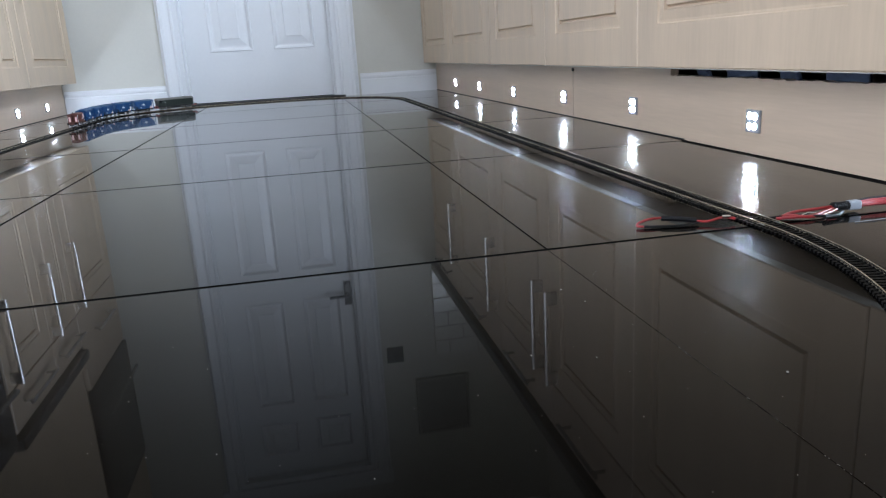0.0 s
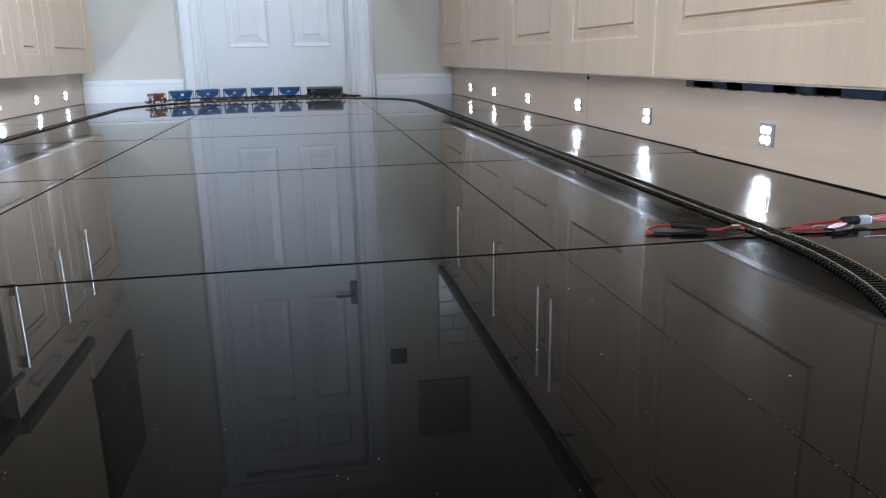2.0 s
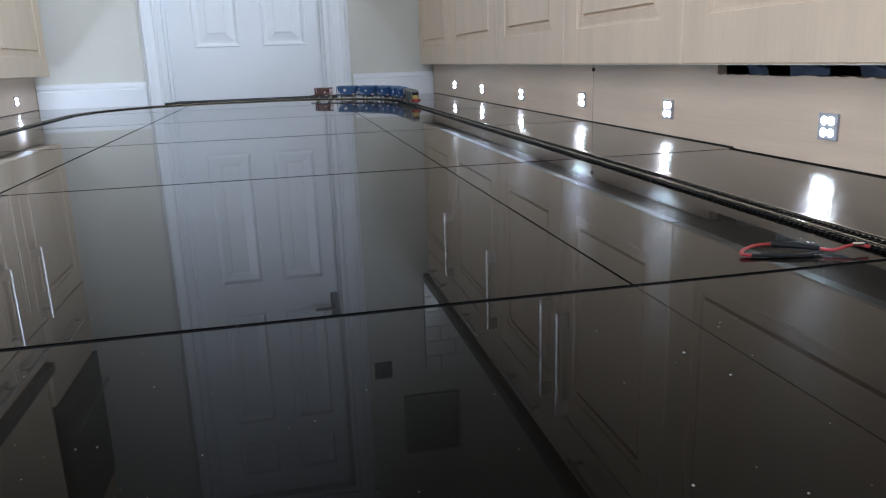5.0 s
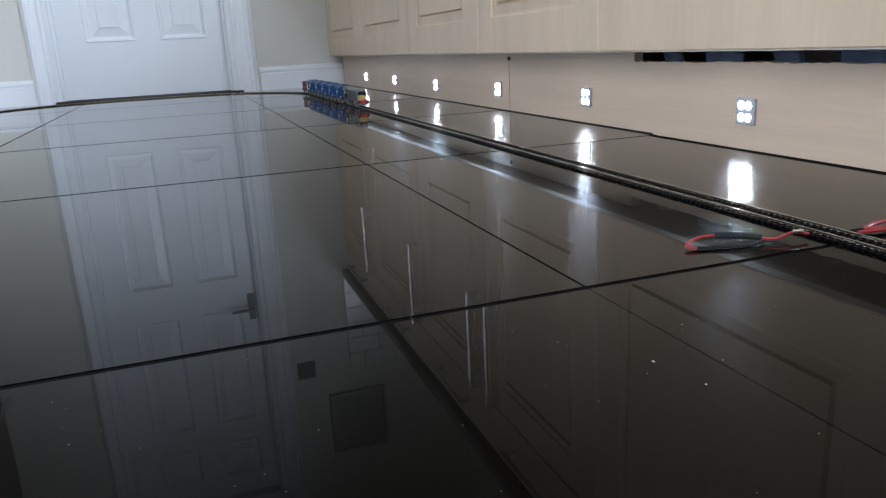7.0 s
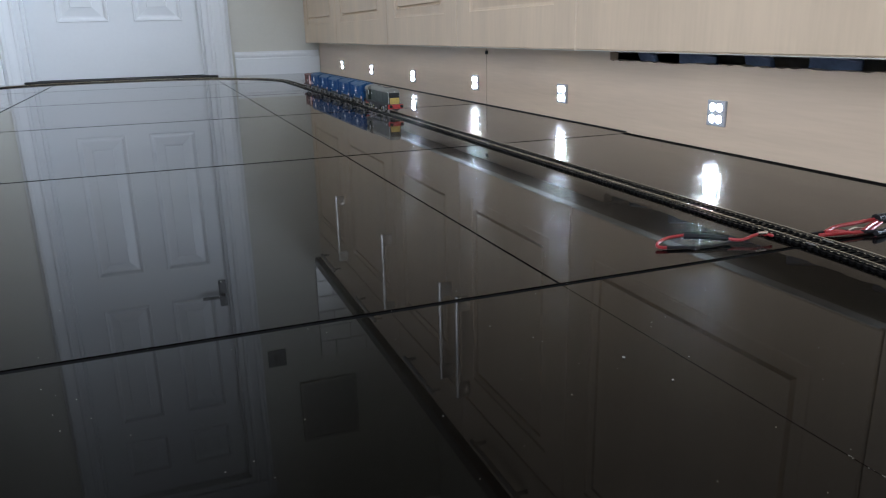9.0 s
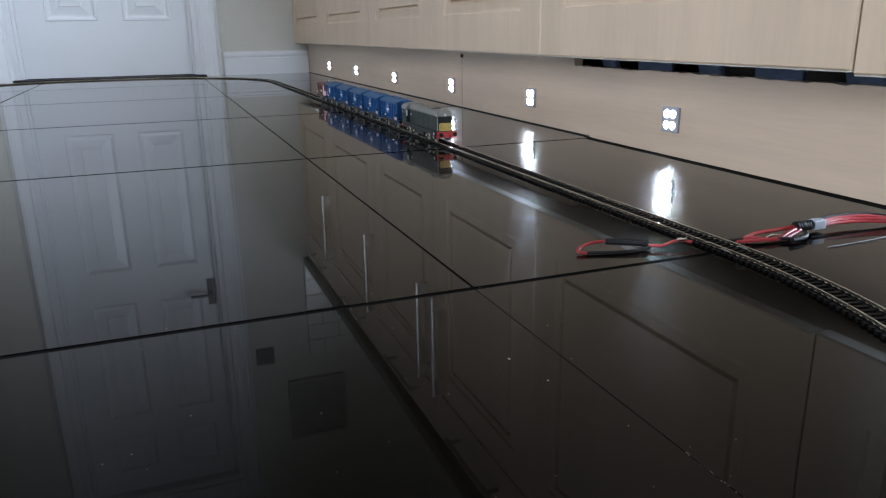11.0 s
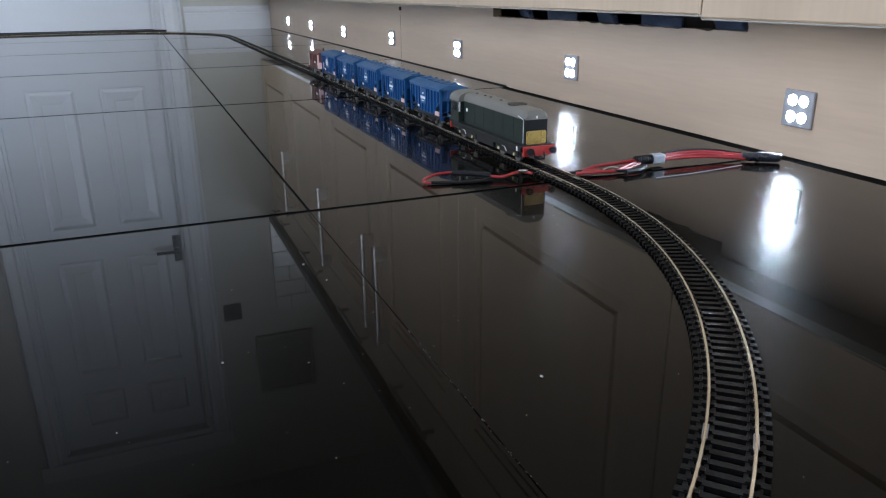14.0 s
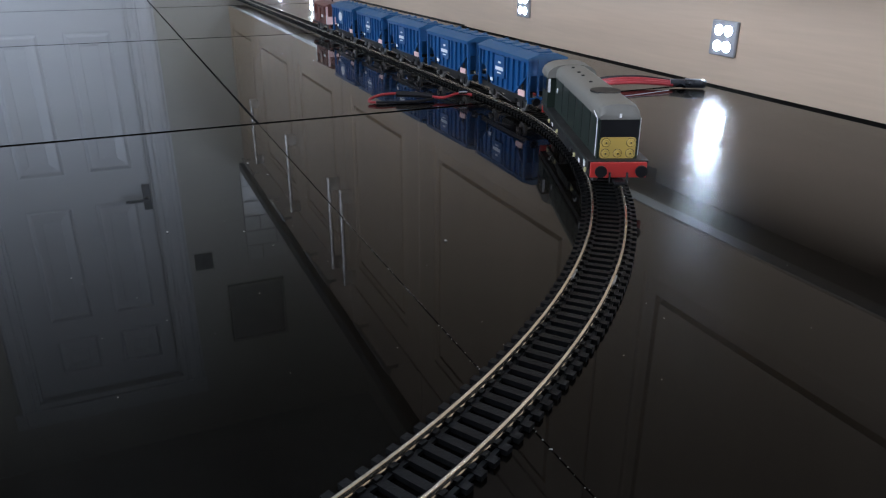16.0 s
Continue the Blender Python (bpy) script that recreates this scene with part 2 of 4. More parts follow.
part("window_frame", boxes((-0.03, 0.03, -0.70, -0.65, 0, 1.0), (-0.03, 0.03, 0.65, 0.70, 0, 1.0), (-0.03, 0.03, -0.65, 0.65, 0, 0.05), (-0.03, 0.03, -0.65, 0.65, 0.95, 1.0), bev=0.004), "gloss", win2)


# skirting boards with a moulded top
SK = [(0, 0), (-0.016, 0), (-0.016, 0.070), (-0.010, 0.0715), (-0.010, 0.0755), (-0.013, 0.080), (-0.011, 0.088), (-0.005, 0.094), (-0.004, 0.100), (0, 0.100)]
for nm, a, b in (("baseboard", PL_L + 0.002, OP0 - 0.066), ("baseboard", OP1 + 0.092, PL_R - 0.002)):
    bm = prism(bmesh.new(), SK, "x", a, b)
    bmesh.ops.translate(bm, verts=bm.verts, vec=(0, FAR, 0))
    structure(nm, bm, "gloss", "white gloss painted skirting board with a moulded top")

# door lining, stops and architrave
structure("door_lining", boxes((OP0 - 0.001, OP0 + 0.028, FAR - 0.002, FAR + 0.115, 0, OPZ), (OP1 - 0.028, OP1 + 0.001, FAR - 0.002, FAR + 0.115, 0, OPZ), (OP0 + 0.028, OP1 - 0.028, FAR - 0.002, FAR + 0.115, OPZ - 0.028, OPZ), bev=0.0015), "gloss", "white gloss door lining")
structure("door_stop", boxes((OP0 + 0.028, OP0 + 0.040, FAR + 0.02, FAR + 0.048, 0, OPZ - 0.028), (OP1 - 0.040, OP1 - 0.028, FAR + 0.02, FAR + 0.048, 0, OPZ - 0.028), bev=0.0015), "gloss", "white gloss door stop strips")
ARC = [(0, 0), (0.0, -0.012), (0.006, -0.016), (0.014, -0.016), (0.018, -0.012), (0.030, -0.013), (0.052, -0.018), (0.058, -0.022), (0.070, -0.023), (0.076, -0.019), (0.080, -0.012), (0.088, -0.010), (0.088, 0)]


def architrave(x0, sign, wide=1.0):
    bm = bmesh.new()
    lo = [bm.verts.new((x0 + sign * u * wide, FAR + v, 0)) for u, v in ARC]
    hi = [bm.verts.new((x0 + sign * u * wide, FAR + v, OPZ + 0.06)) for u, v in ARC]
    bm.faces.new(lo)
    bm.faces.new(hi)
    for i in range(len(ARC)):
        j = (i + 1) % len(ARC)
        bm.faces.new((lo[i], lo[j], hi[j], hi[i]))
    bmesh.ops.recalc_face_normals(bm, faces=bm.faces)
    return bm


structure("architrave", architrave(OP0 + 0.006, -1, 0.8), "gloss", "white moulded door architrave")
structure("architrave", architrave(OP1 - 0.006, 1), "gloss", "white moulded door architrave")
structure("architrave", boxes((OP0 - 0.09, OP1 + 0.09, FAR - 0.02, FAR, OPZ, OPZ + 0.09), bev=0.004), "gloss", "white moulded door head architrave")
structure("threshold_strip", boxes((OP0 + 0.004, OP1 + 0.012, FAR - 0.045, FAR + 0.02, 0.0005, 0.007), bev=0.002), "seal", "dark threshold strip across the doorway")

# six panel door
door = tagged(thing("door_1", "closed white gloss painted six panel door", "door", (0, FAR + 0.05, 0)), kind="structure")
D0, D1, DZ = OP0 + 0.031, OP1 - 0.031, 2.0
cxm = (D0 + D1) / 2 + 0.022
cols = ((D0 + 0.115, cxm - 0.048), (cxm + 0.048, D1 - 0.075))
rowsz = ((0.235, 0.865), (1.02, 1.60), (1.70, 1.89))
bm = boxes((D0, D1, 0.011, 0.04, 0.008, DZ))
for a, b in ((D0, cols[0][0]), (cols[0][1], cols[1][0]), (cols[1][1], D1)):
    box(bm, a, b, 0, 0.012, 0.008, DZ)
for a, b in ((0.008, rowsz[0][0]), (rowsz[0][1], rowsz[1][0]), (rowsz[1][1], rowsz[2][0]), (rowsz[2][1], DZ)):
    for c in cols:
        box(bm, c[0], c[1], 0, 0.012, a, b)
part("door_leaf", bm, "gloss", door)
for c in cols:
    for r in rowsz:
        part("door_panel", nested(c[0], c[1], r[0], r[1], ((0, 0.0108), (0, -0.001), (0.003, -0.004), (0.010, -0.001), (0.018, 0.009), (0.024, 0.0095), (0.056, 0.002), (0.059, -0.001)), lambda u, v, d: (u, d, v)), "gloss", door)
# steel handle coloured dark in place of the dark surroundings it reflects
hd = part("door_handle", boxes((D1 - 0.052, D1 - 0.016, -0.008, 0, 0.945, 1.075), bev=0.003), "dark_steel", door, "lever handle on a plate, coloured dark for its reflections", True)
part("lever", rod(rod(bmesh.new(), (D1 - 0.034, -0.045, 1.015), (D1 - 0.034, -0.006, 1.015), 0.009), (D1 - 0.028, -0.045, 1.015), (D1 - 0.130, -0.045, 1.015), 0.008), "dark_steel", hd, "", True)

sw = thing("light_switch", "dark metal light switch plate on the cream wall", "light switch", (0.555, FAR, 1.37))
part("plate", boxes((-0.044, 0.044, -0.008, -0.0005, -0.044, 0.044), bev=0.002), "dark_steel", sw)
part("rocker", boxes((-0.012, 0.012, -0.012, -0.008, -0.018, 0.018), bev=0.001), "black", sw)
bd = thing("notice_board", "dark framed board hanging on the end wall", "board", (0.80, FAR, 1.68))
part("board_panel", boxes((-0.13, 0.13, -0.014, -0.001, -0.14, 0.16)), "board", bd)
part("board_frame", boxes((-0.145, -0.13, -0.022, -0.001, -0.155, 0.175), (0.13, 0.145, -0.022, -0.001, -0.155, 0.175), (-0.13, 0.13, -0.022, -0.001, -0.155, -0.14), (-0.13, 0.13, -0.022, -0.001, 0.16, 0.175), bev=0.002), "board_edge", bd)

# ---------------------------------------------------------------- kitchen units


def door_face(name, y0, y1, z0, z1, x, side, parent, mat="beech_up", rail=0.073):
    """A moulded cabinet door on the plane x, facing -x for side 1 and +x for side -1."""
    w = min(rail, (y1 - y0) * 0.3, (z1 - z0) * 0.3)
    k = w / 0.073
    loops = ((0, 0.018), (0, 0.002), (0.002, 0.0), (w, 0.0), (w + 0.002 * k, 0.003), (w + 0.006 * k, 0.0035), (w + 0.022 * k, 0.0015), (w + 0.0240 * k, 0.0078), (w + 0.0272 * k, 0.0078), (w + 0.030 * k, 0.001))
    return part(name, nested(y0, y1, z0, z1, loops, lambda u, v, d: (x + side * d, u, v)), mat, parent)


def bar_handle(y, z0, z1, x, side, parent):
    h = part("handle", rod(bmesh.new(), (x - side * 0.03, y, z0), (x - side * 0.03, y, z1), 0.006, 12), "steel", parent, "brushed steel bar handle", True)
    for z in (z0 + 0.02, z1 - 0.02):
        part("handle_post", boxes(tuple(sorted((x, x - side * 0.031))) + (y - 0.0065, y + 0.0065, z - 0.017, z + 0.017)), "steel", h)


def drawer_handle(yc, w, z, x, side, parent):
    h = part("handle", rod(bmesh.new(), (x - side * 0.03, yc - w / 2, z), (x - side * 0.03, yc + w / 2, z), 0.006, 12), "steel", parent, "brushed steel bar handle", True)
    for y in (yc - w / 2 + 0.02, yc + w / 2 - 0.02):
        part("handle_post", rod(bmesh.new(), (x, y, z), (x - side * 0.03, y, z), 0.005, 10), "steel", h, "", True)


def base_unit(y0, y1, x, side, handle_y, zb=0.132, drawer=True, handles=True, label="beech base unit with a moulded door and steel handles"):
    u = thing("base_unit", label, "kitchen cabinet", (0, 0, 0), "fitted kitchen base units")
    back = RIGHT - 0.002 if side > 0 else LEFT + 0.002
    a, b = sorted((x + side * 0.019, back))
    part("carcass", boxes((a, b, y0 + 0.001, y1 - 0.001, zb + 0.004, 0.876)), "carcass", u)
    zt = 0.735 if drawer else 0.866
    g0, g1 = (0.0020 if abs(e - 2.035) < 0.001 else 0.0011 for e in (y0, y1))
    door_face("cabinet_door", y0 + g0, y1 - g1, zb, zt, x, side, u)
    if side > 0:
        part("edge_strip", boxes((x - 0.0006, x + 0.017, y0 + 0.004, y1 - 0.004, zb - 0.0012, zb - 0.0002)), "pale_edge", u, "thin pale strip along the lower edge")
    if handles:
        bar_handle(handle_y, 0.45, 0.72, x, side, u)
    if drawer:
        part("drawer_front", nested(y0 + g0, y1 - g1, zt + 0.004, 0.868, ((0, 0.018), (0, 0.002), (0.002, 0), (0.02, 0.0)), lambda p, v, d: (x + side * d, p, v)), "beech_along", u)
        if handles:
            drawer_handle((y0 + y1) / 2, min(0.26, (y1 - y0) * 0.8), 0.80, x, side, u)
    return u


for y0, y1, hy in ((3.205, 3.81, 3.25), (2.568, 3.205, 2.615), (2.035, 2.568, 2.10), (1.52, 2.035, 1.985), (0.915, 1.52, 1.47), (0.31, 0.915, 0.36), (-0.29, 0.31, 0.26), (-0.89, -0.29, -0.84)):
    base_unit(y0, y1, DOOR_R, 1, hy, 0.132 if y1 > 1.0 else 0.129, handles=y0 != 0.915)
tagged(thing("filler_panel", "narrow beech filler panel beside the end wall", "panel"), "")
fp = bpy.data.objects["filler_panel"]
part("panel_board", boxes((DOOR_R + 0.012, DOOR_R + 0.03, 3.811, FAR - 0.02, 0.134, 0.876)), "beech_up", fp)
wt = thing("worktop", "black laminate worktop along the base units", "worktop")
part("worktop_slab", boxes((DOOR_R - 0.022, RIGHT - 0.002, -0.9, FAR - 0.001, 0.877, 0.917), bev=0.006), "worktop", wt)

for y0, y1, hy in ((2.86, 3.17, 2.895), (2.45, 2.86, 2.49)):
    base_unit(y0, y1, DOOR_L, -1, hy, 0.136)
wt2 = thing("worktop", "short black laminate worktop beside the oven housing", "worktop")
part("worktop_slab", boxes((LEFT + 0.002, DOOR_L + 0.022, 2.43, 3.17, 0.877, 0.917), bev=0.006), "worktop", wt2)

tall = thing("oven_housing", "tall beech housing with a black built-in oven", "kitchen cabinet")
part("carcass", boxes((LEFT + 0.002, DOOR_L - 0.019, 3.172, 3.77, 0.14, 2.1)), "beech", tall)
door_face("cabinet_door", 3.1735, 3.768, 0.136, 0.735, DOOR_L, -1, tall)
bar_handle(3.21, 0.45, 0.72, DOOR_L, -1, tall)
part("drawer_front", boxes((DOOR_L - 0.018, DOOR_L, 3.1735, 3.768, 0.739, 1.06), bev=0.002), "beech_along", tall)
drawer_handle(3.47, 0.26, 0.86, DOOR_L, -1, tall)
ov = part("oven_front", boxes((DOOR_L - 0.018, DOOR_L + 0.012, 3.18, 3.762, 1.066, 1.66), bev=0.004), "black_gloss", tall, "black glass oven front")
part("oven_handle", rods(((DOOR_L + 0.05, 3.22, 1.19), (DOOR_L + 0.05, 3.72, 1.19), 0.008)), "steel", ov, "", True)
part("cabinet_door", boxes((DOOR_L - 0.018, DOOR_L, 3.1735, 3.768, 1.666, 2.1), bev=0.002), "beech_up", tall)

ck = thing("range_cooker", "black enamelled range cooker with steel knobs", "cooker")
part("cooker_body", boxes((LEFT + 0.002, DOOR_L - 0.02, 1.53, 2.425, 0.02, 0.90), bev=0.004), "black", ck)
part("oven_door", boxes((DOOR_L - 0.02, DOOR_L + 0.01, 1.54, 2.415, 0.14, 0.74), bev=0.006), "black_gloss", ck)
part("control_panel", boxes((DOOR_L - 0.02, DOOR_L + 0.012, 1.54, 2.415, 0.75, 0.89), bev=0.006), "black_gloss", ck)
for i in range(6):
    y = 1.66 + i * 0.13
    k = part("knob", rods(((DOOR_L + 0.012, y, 0.82), (DOOR_L + 0.04, y, 0.82), 0.02), seg=16), "black_gloss", ck, "", True)
    part("knob_ring", rods(((DOOR_L + 0.012, y, 0.82), (DOOR_L + 0.018, y, 0.82), 0.025), seg=16), "steel", k, "", True)
part("door_rail", rods(((DOOR_L + 0.06, 1.6, 0.69), (DOOR_L + 0.06, 2.36, 0.69), 0.009)), "steel", ck, "steel oven rail", True)

# plinths: the run beside the track has a slot cut in its top edge
SL0, SL1 = 0.917, 1.517
pr = tagged(thing("plinth", "beech plinth with a ragged air slot and a row of lights", "plinth"), "")
part("plinth_board", boxes((PL_R, PL_R + 0.016, 2.018, FAR - 0.017, 0.0012, 0.13)), "beech_along", pr)
bm = boxes((PL_R, PL_R + 0.016, SL1, 2.0155, -0.002, 0.13), (PL_R, PL_R + 0.016, -0.9, SL0, -0.002, 0.13))
rng = random.Random(5)
ys = [SL0 + (SL1 - SL0) * i / 60 for i in range(61)]
pts = [(SL0, -0.002)] + [(y, 0.1135 + rng.uniform(-0.0012, 0.0012)) for y in ys] + [(SL1, -0.002)]
prism(bm, pts, "x", PL_R, PL_R + 0.016)
part("plinth_board", bm, "beech_along", pr, "beech plinth board with a rough cut air slot")
part("plinth_seal", boxes((PL_R - 0.003, PL_R + 0.012, 1.46, FAR - 0.017, 0.0003, 0.0018), bev=0.0004), "seal", pr, "black sealing strip along the floor")
part("joint_clip", boxes((PL_R - 0.003, PL_R + 0.002, 2.009, 2.018, 0.114, 0.122)), "black", pr)
part("joint_gap", boxes((PL_R + 0.0004, PL_R + 0.012, 2.0158, 2.0177, 0.001, 0.129)), "seal", pr)
du = thing("plinth_duct", "dark ducting behind the plinth slot, ribs tinted as if lit", "duct")
for i in range(5):
    y = 0.96 + i * 0.12
    rib = part("duct_rib", boxes((-0.004, 0.004, -0.030, 0.030, -0.035, 0.012), bev=0.002), "slot_blue", du)
    rib.matrix_basis = pose(PL_R + 0.035, y + 0.02, 0.118, 12, -25, 18 if i % 2 else -14)
part("duct_base", boxes((PL_R + 0.03, PL_R + 0.30, 0.95, 1.50, 0.0005, 0.075), bev=0.004), "black", du)
pl = tagged(thing("plinth", "pale beech plinth with small square lights", "plinth"), "")
part("plinth_board", boxes((PL_L - 0.016, PL_L, 2.43, FAR - 0.017, 0.0012, 0.134)), "beech_along", pl)
part("plinth_seal", boxes((PL_L - 0.012, PL_L + 0.003, 2.43, FAR - 0.017, 0.0003, 0.0018), bev=0.0004), "seal", pl, "black sealing strip along the floor")


def lens(way, dy, dz, r=0.0052):
    """A low eight-sided lens bulging out of the plate."""
    bm = bmesh.new()
    top = bm.verts.new((way * 0.0049, dy, dz))
    rim = [bm.verts.new((way * 0.0046, dy + r * math.cos(a * math.pi / 4), dz + r * math.sin(a * math.pi / 4))) for a in range(8)]
    for i in range(8):
        bm.faces.new((top, rim[i], rim[(i + 1) % 8]))
    bmesh.ops.recalc_face_normals(bm, faces=bm.faces)
    return bm


def plinth_light(y, x, side, z=0.048):
    """A square clear plate with four bright lamps."""
    u = thing("plinth_light", "small square clear plinth light with four lit lamps", "light", (x, y, z), "plinth lights")
    h = 0.0175
    part("light_plate", boxes(tuple(sorted((-side * 0.0045, -side * 0.0003))) + (-h, h, -h, h), bev=0.0012), "led_case", u)
    for dy in (-0.0066, 0.0066):
        for dz in (-0.0078, 0.0078):
            part("lamp", lens(-side, dy, dz), "led", u, "lit white lamp")
    return u


for y, z in ((3.400, 0.047), (2.976, 0.045), (2.531, 0.043), (2.075, 0.048), (1.668, 0.049), (1.250, 0.050), (0.837, 0.047), (0.41, 0.048), (-0.02, 0.048)):
    plinth_light(y, PL_R, 1, z)
for y in (3.58, 3.235, 2.88, 2.53):
    plinth_light(y, PL_L, -1)

# ---------------------------------------------------------------- track
XS, XL, R, YN, YF = 0.613, -0.565, 0.505, 0.840, 3.235
CR, CL = XS - R, XL + R
SEGS = (CR - CL, R * math.pi / 2, YF - YN, R * math.pi / 2, CR - CL, R * math.pi / 2, YF - YN, R * math.pi / 2)
LOOP = sum(SEGS)


def along(s):
    """Place and heading on the oval, clockwise from the start of the far straight."""
    s %= LOOP
    for i, d in enumerate(SEGS):
        if s <= d:
            break
        s -= d
    if i == 0:
        return CL + s, YF + R, 0.0
    if i == 1:
        a = s / R
        return CR + R * math.sin(a), YF + R * math.cos(a), -a
    if i == 2:
        return XS, YF - s, -math.pi / 2
    if i == 3:
        a = s / R
        return CR + R * math.cos(a), YN - R * math.sin(a), -math.pi / 2 - a
    if i == 4:
        return CR - s, YN - R, -math.pi
    if i == 5:
        a = s / R
        return CL - R * math.sin(a), YN - R * math.cos(a), -math.pi - a
    if i == 6:
        return XL, YN + s, -math.pi * 1.5
    a = s / R
    return CL - R * math.cos(a), YF + R * math.sin(a), -math.pi * 1.5 - a


track = thing("model_track", "black sleepered model railway track laid in an oval", "model track")
N = 640
ring = []
for i in range(N):
    x, y, h = along(LOOP * i / N)
    ring.append(((x, y, 0), (-math.sin(h), math.cos(h), 0)))
for off in (-0.0088, 0.0088):
    prof = [(off - 0.0007, 0.0019), (off + 0.0007, 0.0019), (off + 0.0007, 0.0023), (off + 0.0004, 0.0026), (off + 0.0004, 0.0038), (off + 0.0006, 0.0040), (off + 0.0006, 0.0046),
            (off + 0.0004, 0.0048), (off - 0.0004, 0.0048), (off - 0.0006, 0.0046), (off - 0.0006, 0.0040), (off - 0.0004, 0.0038), (off - 0.0004, 0.0026), (off - 0.0007, 0.0023)]
    part("rail", sweep(ring, prof, True), "rail", track, "bright nickel silver rail", True)
for off in (-0.0065, 0.0065, -0.0115, 0.0115):
    prof = [(off - 0.0008, 0.0003), (off + 0.0008, 0.0003), (off + 0.0008, 0.0017), (off - 0.0008, 0.0017)]
    part("sleeper_web", sweep(ring, prof, True), "sleeper", track)
for k, s in enumerate((SEGS[0] + SEGS[1], SEGS[0] + SEGS[1] + 0.56, SEGS[0] + SEGS[1] + 1.23, SEGS[0] + SEGS[1] + 1.80, sum(SEGS[:3]), sum(SEGS[:3]) + R * math.pi / 4, sum(SEGS[:4]), 0.0, SEGS[0])):
    x, y, h = along(s)
    for off in (-0.0088, 0.0088):
        f = part("fishplate", boxes((-0.005, 0.005, off - 0.0011, off + 0.0011, 0.0022, 0.0036), bev=0.0003), "wheel", track, "bright metal rail joiner")
        f.matrix_basis = pose(x, y, 0, 0, 0, math.degrees(h))

# ---------------------------------------------------------------- train


def wheelset(parent, x, r=0.006):
    w = part("wheelset", rods(((x, -0.0075, 0.0048 + r), (x, 0.0075, 0.0048 + r), 0.001)), "wheel", parent, "dark metal wheels on an axle")
    for s in (-1, 1):
        part("wheel", rods(((x, s * 0.0072, 0.0048 + r), (x, s * 0.0098, 0.0048 + r), r), seg=20), "wheel", w, "", True)


def buffers(parent, x, sgn, z=0.0185, mat="black"):
    for s in (-1, 1):
        b = part("buffer", rods(((x, s * 0.0115, z), (x + sgn * 0.0045, s * 0.0115, z), 0.0013)), mat, parent, "", True)
        part("buffer_head", rods(((x + sgn * 0.0045, s * 0.0115, z), (x + sgn * 0.006, s * 0.0115, z), 0.0034), seg=20), mat, b, "", True)


def hood_profile(w, z0, z1, zt):
    pts = [(-w, z0), (w, z0), (w, z1)]
    for i in range(1, 10):
        a = math.pi * i / 10
        c, s = math.cos(a), math.sin(a)
        pts.append((w * math.copysign(abs(c) ** 0.7, c), z1 + (zt - z1) * s ** 0.75))
    return pts + [(-w, z1)]


